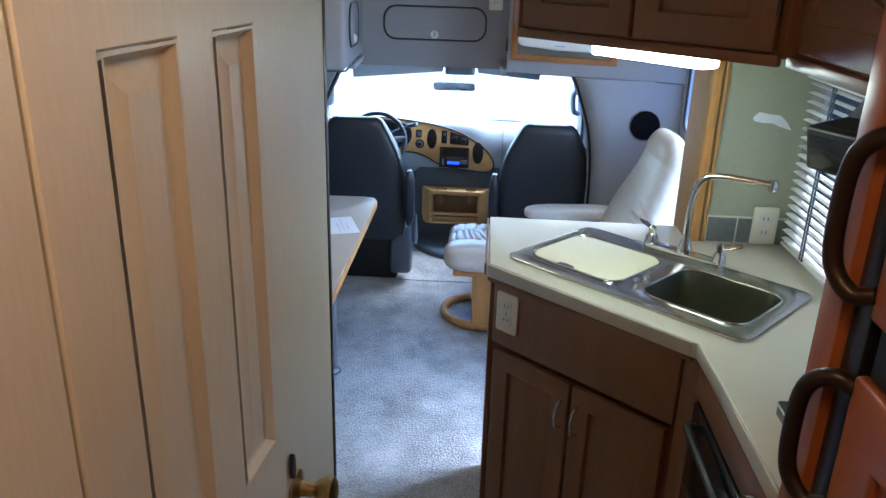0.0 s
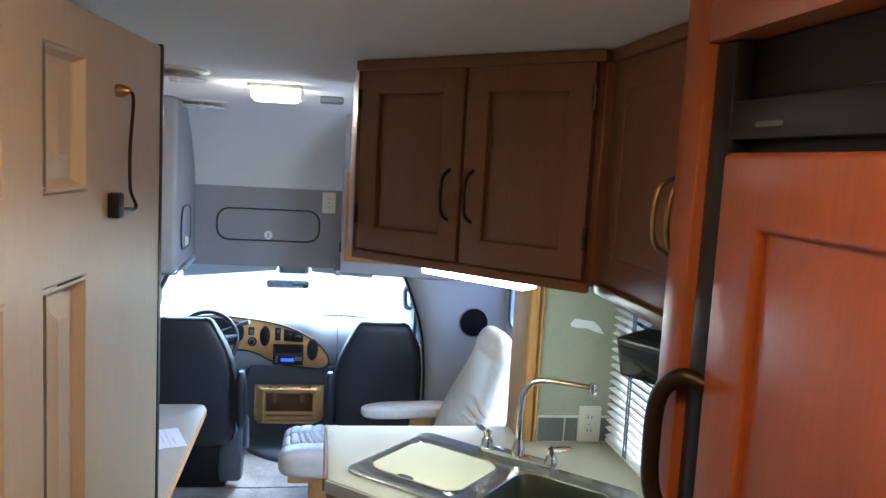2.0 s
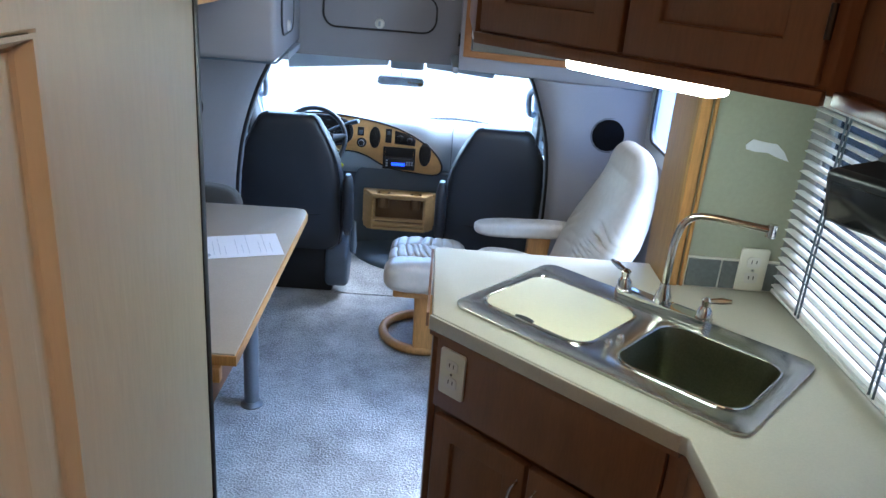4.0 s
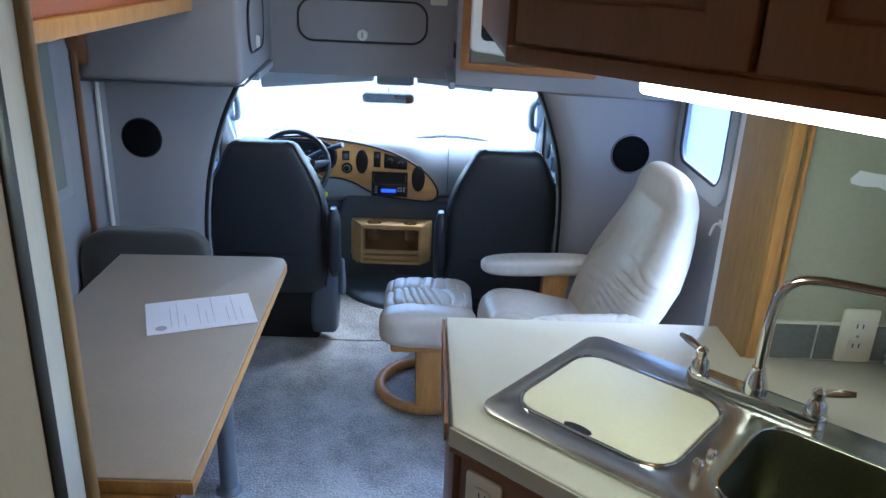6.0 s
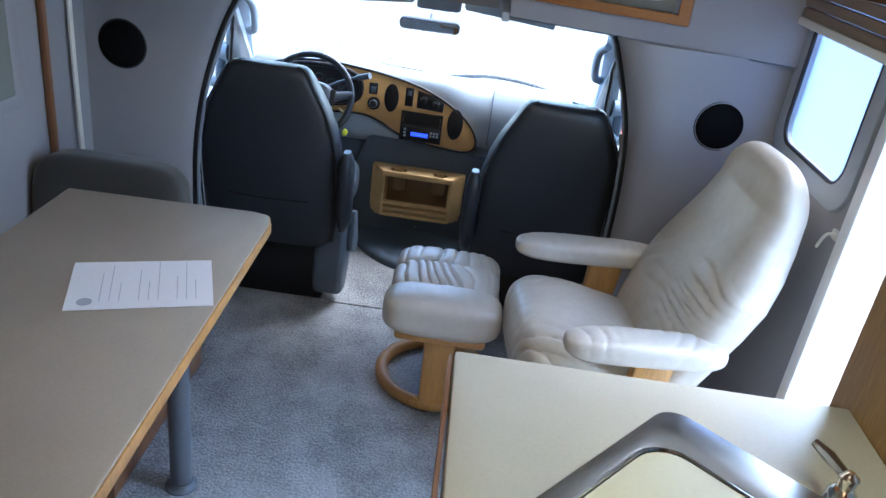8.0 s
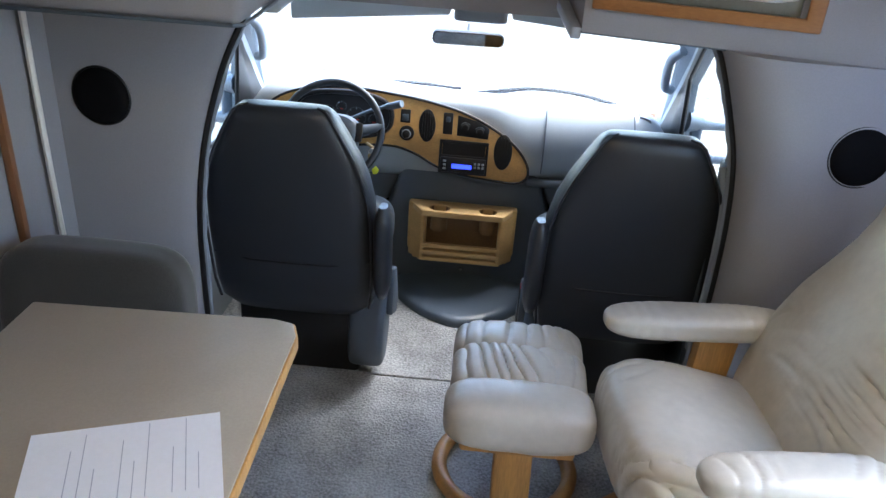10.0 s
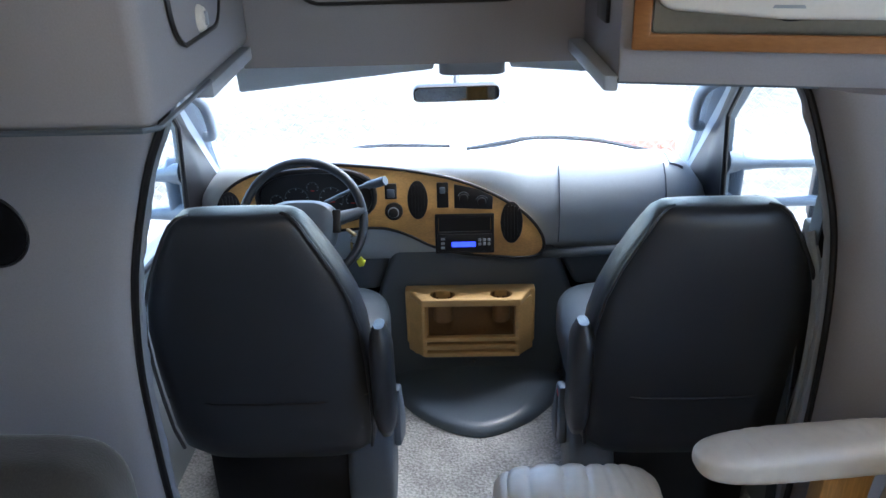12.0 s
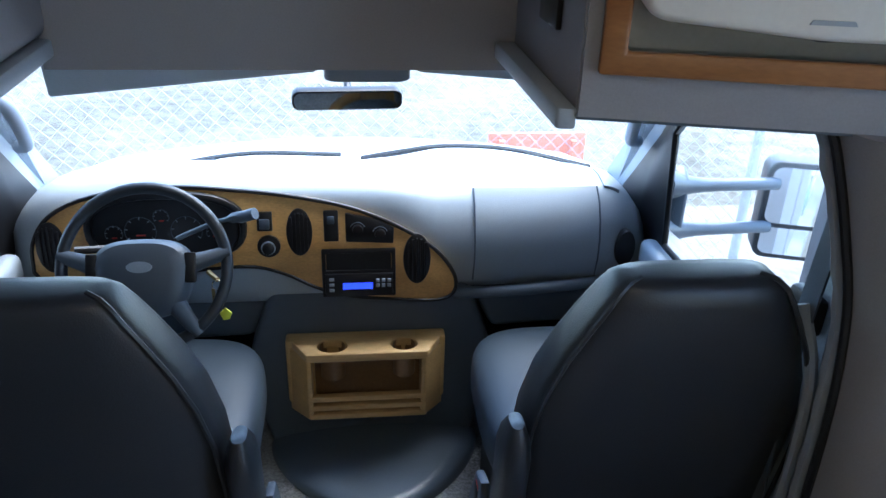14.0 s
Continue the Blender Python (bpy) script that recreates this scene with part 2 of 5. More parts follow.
def prism(pts, d0, d1, axis="z", r=0.0, seg=2, holes=(), bm=None):
    """A polygon of two coordinates drawn out along the third axis, with holes through it."""
    b = bmesh.new()

    def at(p, d):
        return {"z": (p[0], p[1], d), "y": (p[0], d, p[1]), "x": (d, p[0], p[1])}[axis]
    edges = []
    for ring in (pts, *holes):
        vs = [b.verts.new(at(p, d0)) for p in ring]
        edges += [b.edges.new((vs[i], vs[(i + 1) % len(vs)])) for i in range(len(vs))]
    if holes:
        bmesh.ops.triangle_fill(b, edges=edges, use_beauty=True)
    else:
        b.faces.new(b.verts)
    ret = bmesh.ops.extrude_face_region(b, geom=list(b.faces))
    mv = Vector(at((0, 0), d1)) - Vector(at((0, 0), d0))
    for g in ret["geom"]:
        if isinstance(g, bmesh.types.BMVert):
            g.co += mv
    bmesh.ops.recalc_face_normals(b, faces=b.faces)
    if r and not holes:
        bevel(b, r, seg)
    elif r:
        sharp = [e for e in b.edges if len(e.link_faces) == 2 and e.calc_face_angle(0) > 0.7]
        bmesh.ops.bevel(b, geom=sharp, offset=r, segments=seg, profile=0.5, affect="EDGES", clamp_overlap=True)
    return join(bm, b)


def rrect(x0, x1, y0, y1, r, n=5):
    """A rounded rectangle's outline."""
    out = []
    for cx, cy, a in ((x1 - r, y1 - r, 0), (x0 + r, y1 - r, 90), (x0 + r, y0 + r, 180), (x1 - r, y0 + r, 270)):
        out += [(cx + r * math.cos(radians(a + 90 * i / n)), cy + r * math.sin(radians(a + 90 * i / n))) for i in range(n + 1)]
    return out


def oval(cx, cy, rx, ry, n=28, p=2.0):
    out = []
    for i in range(n):
        c, s = math.cos(2 * math.pi * i / n), math.sin(2 * math.pi * i / n)
        out.append((cx + rx * math.copysign(abs(c) ** (2 / p), c), cy + ry * math.copysign(abs(s) ** (2 / p), s)))
    return out


def loft(rings, close=True, caps=True, bm=None):
    """Skin over rings of equal length."""
    b = bmesh.new()
    vr = [[b.verts.new(p) for p in r] for r in rings]
    n = len(rings[0])
    for a, c in zip(vr, vr[1:]):
        for i in range(n if close else n - 1):
            b.faces.new((a[i], a[(i + 1) % n], c[(i + 1) % n], c[i]))
    if caps:
        b.faces.new(vr[0])
        b.faces.new(vr[-1])
    return join(bm, b)


def smooth_path(pts, n=6):
    """A soft curve through points."""
    P = [Vector(p) for p in pts]
    P = [2 * P[0] - P[1]] + P + [2 * P[-1] - P[-2]]
    out = []
    for i in range(1, len(P) - 2):
        for k in range(n):
            t = k / n
            a, b, c, d = P[i - 1:i + 3]
            out.append(0.5 * ((2 * b) + (c - a) * t + (2 * a - 5 * b + 4 * c - d) * t * t + (3 * b - a - 3 * c + d) * t ** 3))
    return out + [P[-2]]


def tube(pts, r, n=10, bm=None, caps=True, closed=False):
    P = [Vector(p) for p in pts]
    R = r if isinstance(r, (list, tuple)) else [r] * len(P)
    rings = []
    up = None
    for i, p in enumerate(P):
        if closed:
            d = (P[(i + 1) % len(P)] - P[i - 1]).normalized()
        else:
            d = (P[min(i + 1, len(P) - 1)] - P[max(i - 1, 0)]).normalized()
        if up is None:
            up = d.orthogonal().normalized()
        up = (up - d * up.dot(d)).normalized()
        s = d.cross(up)
        rings.append([p + R[i] * (up * math.cos(2 * math.pi * k / n) + s * math.sin(2 * math.pi * k / n)) for k in range(n)])
    if closed:
        rings.append(rings[0])
        return loft(rings, True, False, bm)
    return loft(rings, True, caps, bm)


def lathe(profile, c=(0, 0, 0), n=24, axis="z", bm=None, caps=True):
    """Profile of (radius, height) turned round an axis through c."""
    rings = []
    for r, h in profile:
        ring = []
        for k in range(n):
            a = 2 * math.pi * k / n
            x, y = max(r, 1e-4) * math.cos(a), max(r, 1e-4) * math.sin(a)
            ring.append({"z": (c[0] + x, c[1] + y, c[2] + h), "y": (c[0] + x, c[1] + h, c[2] + y), "x": (c[0] + h, c[1] + x, c[2] + y)}[axis])
        rings.append(ring)
    return loft(rings, True, caps, bm)


def creases(q, seed, lines):
    """How deep the leather is drawn in at a place: wandering folds along given directions."""
    w = 0.0
    for (ux, uy, uz), freq, c, reach, amp in lines:
        d = Vector((ux, uy, uz))
        fade = math.exp(-((q - Vector(c)).length / reach) ** 2)
        ph = q.dot(d) * freq + 4.6 * noise.noise(q * 6 + Vector((seed, 0, 0)))
        w += 1.5 * amp * fade * (1 - abs(math.sin(ph))) ** 2.2
    return w + 0.0015 * noise.noise(q * 14 + Vector((seed, seed, 0)))


def cushion(sx, sy, sz, p=3.2, n=28, m=16, puff=0.0, folds=(), seed=0):
    """A soft padded block about the origin, with folds."""
    g = max(8, n // 2)
    seen = {}
    b = bmesh.new()

    def vert(c):
        if c not in seen:
            x, y, z = (2 * k / g - 1 for k in c)
            w = (abs(x) ** p + abs(y) ** p + abs(z) ** p) ** (1 / p)
            x, y, z = x / w, y / w, z / w
            q = Vector((x * sx / 2, y * sy / 2, z * sz / 2 * (1 + puff * (1 - x * x) * (1 - y * y))))
            if folds:
                nv = Vector([math.copysign(abs(a) ** (p - 1), a) / s for a, s in ((x, sx), (y, sy), (z, sz))]).normalized()
                q -= nv * creases(q, seed, folds)
            seen[c] = b.verts.new(q)
        return seen[c]
    for ax in range(3):
        for side in (0, g):
            for i in range(g):
                for j in range(g):
                    quad = []
                    for di, dj in ((0, 0), (1, 0), (1, 1), (0, 1)):
                        c = [i + di, j + dj]
                        c.insert(ax, side)
                        quad.append(vert(tuple(c)))
                    b.faces.new(quad)
    return b


def wall_quad(a, c, z0, z1, th, holes=(), mat=None):
    """An upright wall from a to c (plan points) with openings given as (s0, s1, z0, z1) along it; thickness to the left."""
    d = Vector((c[0] - a[0], c[1] - a[1], 0))
    L = d.length
    d.normalize()
    b = prism([(0, z0), (L, z0), (L, z1), (0, z1)], 0, th, "y", holes=[h if isinstance(h, list) else [(h[0], h[2]), (h[1], h[2]), (h[1], h[3]), (h[0], h[3])] for h in holes])
    m = Matrix(((d.x, -d.y, 0, a[0]), (d.y, d.x, 0, a[1]), (0, 0, 1, 0), (0, 0, 0, 1)))
    b.transform(m)
    return b


# ---- structure: living space ----
LW = -1.07    # left wall
CX = -0.09   # middle line of the cab
solid("floor", box(-1.16, 1.16, -0.7, 5.5, -0.06, 0.0), M_CARPET, "worn grey cut-pile carpet over the whole floor", "floor")
solid("ceiling", prism([(-0.7, 2.0), (4.25, 2.0), (4.48, 1.86), (4.64, 1.7), (4.71, 1.57), (4.78, 1.57), (4.74, 1.72), (4.56, 1.94), (4.3, 2.06), (-0.7, 2.06)], -1.16, 1.16, "x"),
      M_CEIL, "off-white vinyl ceiling curving down above the cab", "ceiling", smooth=50)
solid("wall_rear", box(-1.16, 1.16, -0.76, -0.7, -0.06, 2.06), M_WALLPAPER, "pale rear wall behind the corridor", "wall")
solid("wall_corridor", prism([(-0.24, -0.7), (-0.185, -0.7), (-0.168, 0.996), (-0.24, 0.996)], 0, 2.0, "z"), M_DOORWHITE, "cream panelled corridor wall beside the door", "wall")
solid("wall_washroom", box(-0.5, -0.45, 1.0, 2.43, 0, 2.0), M_DOORWHITE, "cream wall of the washroom", "wall")
solid("wall_washroom_rear", box(-0.5, -0.24, 0.93, 0.98, 0, 2.0), M_DOORWHITE, "cream return wall at the door's hinge", "wall")
solid("wall_dinette", box(LW, -0.5, 2.38, 2.43, 0, 2.0), M_WALLPAPER, "pale partition at the end of the dinette", "wall")
solid("trim_post", box(-0.50, -0.435, 2.432, 2.455, 0, 2.0, 0.008, 3), M_OAK_POST, "oak edging post on the washroom wall's end", "trim")
# left outer wall with a window over the table
solid("wall_left", wall_quad((LW, 4.95), (LW, -0.7), -0.06, 2.06, -0.05, [(1.15, 2.3, 0.88, 1.4)]), M_WALL, "grey fabric-covered side wall", "wall")
# right outer wall: kitchen window, entry doorway, small window
RW = 1.055
solid("wall_right", wall_quad((RW, -0.7), (RW, 4.95), -0.06, 2.06, -0.05,
      [(2.3, 3.3, 0.98, 1.43), (3.59, 4.20, -0.02, 1.9), [(4.31 + a, 0.99 + b) for a, b in rrect(0, 0.45, 0, 0.46, 0.06)]]), M_WALL, "grey side wall with the open entry doorway", "wall")
# cab bulkheads with curved openings
edge_r = smooth_path([(0.545, 1.2, 0), (0.565, 1.16, 0), (0.605, 1.055, 0), (0.647, 0.915, 0), (0.668, 0.735, 0), (0.672, 0.5, 0), (0.66, 0.25, 0), (0.65, 0, 0)], 3)
edge_l = smooth_path([(-0.585, 1.2, 0), (-0.61, 1.15, 0), (-0.66, 1.04, 0), (-0.718, 0.845, 0), (-0.746, 0.645, 0), (-0.75, 0.45, 0), (-0.745, 0.2, 0), (-0.73, 0, 0)], 3)
def curled(edge, wall, lead):
    """A bulkhead whose free edge curls forward round the cab opening."""
    s = 1 if wall > 0 else -1
    rows = []
    for v in edge:
        front = [(v.x + s * a, 4.25 - d * lead) for a, d in ((0.0, 0.0), (0.004, 0.018), (0.016, 0.032), (0.04, 0.043), (0.08, 0.052), (0.13, 0.057), (0.18, 0.059))]
        rows.append([(x, y, v.y) for x, y in front + [(wall, 4.25 - 0.06 * lead), (wall, 4.25), (v.x + s * 0.1, 4.25)]])
    return loft(rows)


solid("wall_bulkhead_right", curled(edge_r, 1.06, 2.25), M_WALL, "grey fabric bulkhead beside the passenger seat", "wall")
solid("wall_bulkhead_left", curled(edge_l, LW, 1.0), M_WALL, "grey fabric bulkhead beside the driver seat", "wall")


def seam(name, pts, r, mat, label):
    t = thing(name, pts[0], label, "trim", kind="structure")
    part("bead", tube(smooth_path(pts, 4), r, 8), mat, t)


seam("trim_bead_right", [(v.x - 0.003, 4.235, v.y) for v in edge_r[::3]], 0.007, M_BLACK, "dark beading round the cab opening")
def gathered(name, pts, label):
    """A soft grey strip with uneven gathers along the opening's edge."""
    path = smooth_path(pts, 8)
    t = thing(name, pts[0], label, "trim", kind="structure")
    part("strip", tube([(p.x + 0.003 * noise.noise(p * 25), p.y + 0.004 * noise.noise(p * 18 + Vector((5, 0, 0))), p.z) for p in path],
                       [0.011 + 0.004 * noise.noise(p * 30) for p in path], 8), M_TRIMGREY, t)


gathered("trim_strip_right", [(v.x - 0.004, 4.256, v.y) for v in edge_r[::3]], "pale grey gathered edge strip of the cab opening")
gathered("trim_strip_left", [(v.x + 0.004, 4.256, v.y) for v in edge_l[::3]], "pale grey gathered edge strip of the cab opening")
seam("trim_bead_left", [(v.x + 0.003, 4.235, v.y) for v in edge_l[::3]], 0.008, M_BLACK, "dark beading round the cab opening")
# overhead boxes
ol = thing("overhead_locker", (-0.8, 4.3, 1.21), "grey fabric-covered overhead locker beside the bunk", "overhead locker")
part("body", prism([(LW, 3.97), (-0.51, 3.97), (-0.555, 4.72), (LW, 4.72)], 1.21, 2.0, "z", 0.025, 3), M_WALL, ol)
part("lower_bead", tube([(LW + 0.01, 3.972, 1.212), (-0.53, 3.972, 1.212), (-0.512, 3.99, 1.212), (-0.53, 4.31, 1.212)], 0.005, 6), M_DASHDARK, ol)
ol = thing("overhead_locker", (0.65, 4.4, 1.2), "grey fabric-covered overhead locker with a television niche", "overhead locker")
TVM = pose(0.226, 4.28, 0, 0, 0, -13.5) @ Matrix.Translation((-0.226, -4.25, 0))     # turns the niche and its frame with the slanting front
part("body", join(None, prism([(0.225, 1.2), (1.065, 1.2), (1.065, 2.0), (0.225, 2.0)], 4.25, 4.29, "y", holes=[[(0.275, 1.27), (0.70, 1.27), (0.70, 1.66), (0.275, 1.66)]]), TVM), M_WALL, ol)
part("side_panel", box(0.226, 0.24, 4.30, 4.72, 1.2, 2.0, 0.003), M_WALL, ol)
part("base_panel", prism([(0.241, 4.315), (1.02, 4.13), (1.05, 4.13), (1.05, 4.72), (0.241, 4.72)], 1.201, 1.215, "z"), M_WALL, ol)
part("lower_bead", tube([(0.226, 4.70, 1.2), (0.226, 4.285, 1.2), (1.03, 4.092, 1.2)], 0.005, 6), M_DASHDARK, ol)
solid("wall_bunk_front", box(-0.57, 0.235, 4.70, 4.74, 1.158, 1.6), M_WALL, "grey fabric front panel above the windscreen", "wall")
solid("header_shelf", prism([(4.742, 1.175), (5.0, 1.15), (5.0, 1.22), (4.742, 1.20)], LW, 1.11, "x"), M_TRIMGREY, "grey header ledge above the windscreen", "header")
for nm, pts in (("ledge_rail_left", [(-0.57, 4.31), (-0.526, 4.31), (-0.548, 4.70), (-0.60, 4.70)]), ("ledge_rail_right", [(0.20, 4.29), (0.226, 4.285), (0.226, 4.70), (0.19, 4.70)])):
    solid(nm, prism(pts, 1.18, 1.209, "z", 0.005), M_GREYPLASTIC, "pale grey plastic ledge under the overhead locker", "ledge", kind="structure")

# ---- structure: cab shell ----
CL, CR = CX - 0.80, CX + 0.80


def cab_side(name, x, s):
    """Door panel with its window opening, from the bulkhead to the screen pillar."""
    pts = [(4.30, -0.05), (5.5, -0.05), (5.5, 0.66), (5.0, 1.19), (4.30, 1.19)]
    hole = [(4.40, 0.675), (5.12, 0.64), (5.14, 0.89), (4.91, 1.14), (4.40, 1.14)]
    solid(name, prism(pts, x, x + 0.05 * s, "x", holes=[hole]), M_DASH, "blue-grey plastic cab door panel", "cab door")
    g = solid(name.replace("cab_door", "cab_door_glass"), prism(hole, x + 0.022 * s, x + 0.026 * s, "x"), M_GLASS, "clear side window glass of the cab", "window glass")
    g.visible_shadow = False
    q = thing("quarter_panel", (x - 0.02 * s, 5.1, 0.62), "black plastic quarter panel at the screen pillar", "trim", kind="structure")
    part("cover", prism([(4.985, 0.62), (5.22, 0.60), (5.345, 0.665), (5.12, 0.90), (4.94, 1.15), (4.86, 1.15), (5.035, 0.93), (5.0, 0.72)], x - 0.010 * s, x - 0.001 * s, "x", 0.003), M_BLACK, q)
    part("seal", tube([(x - 0.012 * s, 4.41, 0.672), (x - 0.012 * s, 4.985, 0.655), (x - 0.012 * s, 5.0, 0.72), (x - 0.012 * s, 5.035, 0.93), (x - 0.012 * s, 4.86, 1.15)], 0.008, 8), M_BLACK, q)
    p = thing("screen_pillar", (x, 5.2, 0.7), "light grey plastic windscreen pillar with a grab handle", "pillar", kind="structure")
    part("pillar", loft([[(x + 0.03 * s, y0 - 0.05, z0), (x + 0.03 * s, y0 + 0.05, z0), (x - k * s, y0 + 0.06, z0), (x - (k + 0.012) * s, y0 + 0.01, z0)]
                         for y0, z0, k in ((5.44, 0.6, -0.02), (5.3, 0.78, 0.0), (5.15, 0.97, 0.028), (4.98, 1.19, 0.055))]), M_TRIMGREY, p)
    part("grab_handle", tube(smooth_path([(x - 0.02 * s, 5.24, 0.84), (x - 0.055 * s, 5.2, 0.865), (x - 0.07 * s, 5.11, 0.975), (x - 0.045 * s, 5.06, 1.02)], 5), 0.017, 10), M_TRIMGREY, p)
    sill = thing("door_sill_cap", (x, 4.7, 0.6), "blue-grey plastic top rail of the cab door", "trim", kind="structure")
    part("cap", box(min(x, x - 0.05 * s), max(x, x - 0.05 * s), 4.42, 5.06, 0.57, 0.645, 0.02, 3), M_DASH, sill)


cab_side("cab_door_left", CL, -1)
cab_side("cab_door_right", CR, 1)
# windscreen
wsb = [(CX + 0.80 * math.sin(a), 5.36 + 0.16 * math.cos(a)) for a in [radians(-88 + 176 * i / 14) for i in range(15)]]
wst = [(CX + 0.74 * math.sin(a), 4.93 + 0.09 * math.cos(a)) for a in [radians(-88 + 176 * i / 14) for i in range(15)]]
g = solid("windscreen_glass", loft([[(x, y, 0.66) for x, y in wsb], [(x, y, 1.19) for x, y in wst], [(x, y + 0.006, 1.19) for x, y in wst], [(x, y + 0.006, 0.66) for x, y in wsb]], False, False),
          M_GLASS, "wide curved clear windscreen", "windscreen")
g.visible_shadow = False
solid("wall_firewall", box(CL, CR, 5.5, 5.55, -0.06, 0.64), M_BLACKFOAM, "dark carpeted firewall under the dashboard", "wall")
solid("cab_fill_left", box(LW, CL - 0.045, 4.28, 4.32, -0.06, 1.2), M_WALL, "grey panel between bulkhead and cab door", "wall")
solid("cab_fill_right", box(CR + 0.045, 1.11, 4.28, 4.32, -0.06, 1.2), M_WALL, "grey panel between bulkhead and cab door", "wall")
solid("bunk_shell", box(-1.18, 1.16, 4.72, 5.02, 1.2, 2.06), M_PAINTWHITE, "white over-cab shell", "shell")

# ---- kitchen ----
CNT = 0.93
DN = (0.19, 2.41)      # corner of the worktop at the aisle
DB = (0.65, 2.0)       # bend of the worktop
DD = Vector((DB[0] - DN[0], DB[1] - DN[1], 0)).normalized()     # along the slanting front
DI = Vector((-DD.y, DD.x, 0))                                    # into the cabinet


def slant(a, d, z):
    """A place by metres along and behind the slanting kitchen front."""
    p = Vector((DN[0], DN[1], 0)) + DD * a + DI * d
    return Vector((p.x, p.y, z))


SM = Matrix(((DD.x, DI.x, 0, DN[0]), (DD.y, DI.y, 0, DN[1]), (0, 0, 1, 0), (0, 0, 0, 1)))   # local (along, behind, up) to world


def slanted(bm):
    bm.transform(SM)
    return bm


def panel_door(w, h, th=0.02, rail=0.055, r=0.003):
    """Frame with a raised field, front at y=0 facing -y, from (0,0) to (w,h)."""
    f = prism([(0, 0), (w, 0), (w, h), (0, h)], 0, th, "y", r, 3, holes=[[(rail, rail), (w - rail, rail), (w - rail, h - rail), (rail, h - rail)]])
    k = rail + 0.004
    fld = loft([[(k, 0.012, k), (w - k, 0.012, k), (w - k, 0.012, h - k), (k, 0.012, h - k)],
                [(k + 0.03, 0.003, k + 0.03), (w - k - 0.03, 0.003, k + 0.03), (w - k - 0.03, 0.003, h - k - 0.03), (k + 0.03, 0.003, h - k - 0.03)]])
    back = box(rail - 0.005, w - rail + 0.005, 0.012, th, rail - 0.005, h - rail + 0.005)
    return f, join(fld, back)


def pull(x, z, h=0.1, out=0.03):
    return tube(smooth_path([(x, 0, z), (x, -out * 0.8, z + h * 0.15), (x, -out, z + h * 0.5), (x, -out * 0.8, z + h * 0.85), (x, 0, z + h)], 5), 0.004, 8)


c = thing("sink_cabinet", (0.45, 2.5, 0), "brown oak sink cabinet standing cornerwise with two panelled doors", "cabinet")
part("body", prism([(DN[0] + 0.02, DN[1] + 0.015), (DB[0] + 0.01, DB[1] + 0.03), (1.04, 2.0), (1.04, 2.66), (0.74, 2.66), (0.74, 2.79), (DN[0] + 0.02, 2.79)], 0.0, CNT - 0.19, "z", 0.003), M_CABINET, c)
part("end_panel", box(DN[0] + 0.002, DN[0] + 0.018, DN[1] + 0.03, 2.785, 0.0, CNT - 0.04, 0.002), M_CABINET, c)
for a0 in (0.03, 0.305):
    f, fld = panel_door(0.265, 0.60)
    m = SM @ Matrix.Translation((a0, -0.008, 0.08))
    f.transform(m)
    fld.transform(m)
    d = part("door", f, M_CABINET, c)
    part("door_field", fld, M_CABINET, d)
    hx = 0.25 if a0 < 0.1 else 0.025
    part("handle", join(None, pull(hx, 0.465, 0.09), m), M_CHROME, d, "bowed metal handle")
part("corner_stile", prism([tuple(slant(0.588, 0.002, 0).xy), (DB[0] + 0.001, DB[1] + 0.006), (DB[0] + 0.012, DB[1] - 0.012), (0.74, DB[1] - 0.012), tuple(slant(0.588, 0.03, 0).xy)], 0.06, CNT - 0.045, "z", 0.003), M_CABINET, c)
part("drawer_front", slanted(box(0.02, 0.585, -0.006, 0.012, 0.70, CNT - 0.045, 0.003)), M_CABINET, c, "plain false drawer front")


def outlet(m, mat=M_IVORY, gfci=False):
    o = thing("outlet", (0, 0, 0), "ivory duplex wall outlet plate", "outlet")
    part("plate", join(None, prism(rrect(-0.036, 0.036, -0.057, 0.057, 0.006), -0.006, 0, "y", 0.002), m), mat, o)
    for zc in (-0.021, 0.021):
        part("socket", join(None, prism(rrect(-0.017, 0.017, zc - 0.014, zc + 0.014, 0.008), -0.008, -0.006, "y"), m), M_WHITE, o)
        for xs in (-0.006, 0.006):
            part("slot", join(None, box(xs - 0.0012, xs + 0.0012, -0.0085, -0.0078, zc - 0.003, zc + 0.006), m), M_BLACK, o)
    part("screw", join(None, lathe([(0.003, -0.0075), (0.003, -0.006)], n=8, axis="y"), m), M_CHROME, o)
    return o


outlet(SM @ Matrix.Translation((0.075, -0.007, 0.805)))
outlet(pose(0.985, 2.664, 0.99))

# worktop with the sink cut through it
SA0, SA1, SB0, SB1 = 0.002, 0.695, 0.05, 0.44      # sink along and behind the slanting front
top = prism([(DN[0] - 0.005, DN[1] - 0.012), (DB[0] - 0.005, DB[1] - 0.015), (0.655, 1.43), (1.053, 1.43), (1.053, 2.674), (0.770, 2.674), (0.770, 2.81), (DN[0] - 0.01, 2.81)],
            CNT - 0.04, CNT, "z", 0.004, 2, holes=[[tuple(slant(a, b, 0).xy) for a, b in ((0.022, 0.085), (0.675, 0.085), (0.675, 0.385), (0.022, 0.385))]])
wt = thing("worktop", (0.6, 2.2, CNT - 0.04), "cream laminate worktop with a rolled edge", "worktop")
part("slab", top, M_LAMINATE, wt)
part("edge_strip", slanted(box(0.0, 0.607, -0.0165, -0.0115, CNT - 0.038, CNT - 0.004, 0.001)), M_LAMINATE, wt)
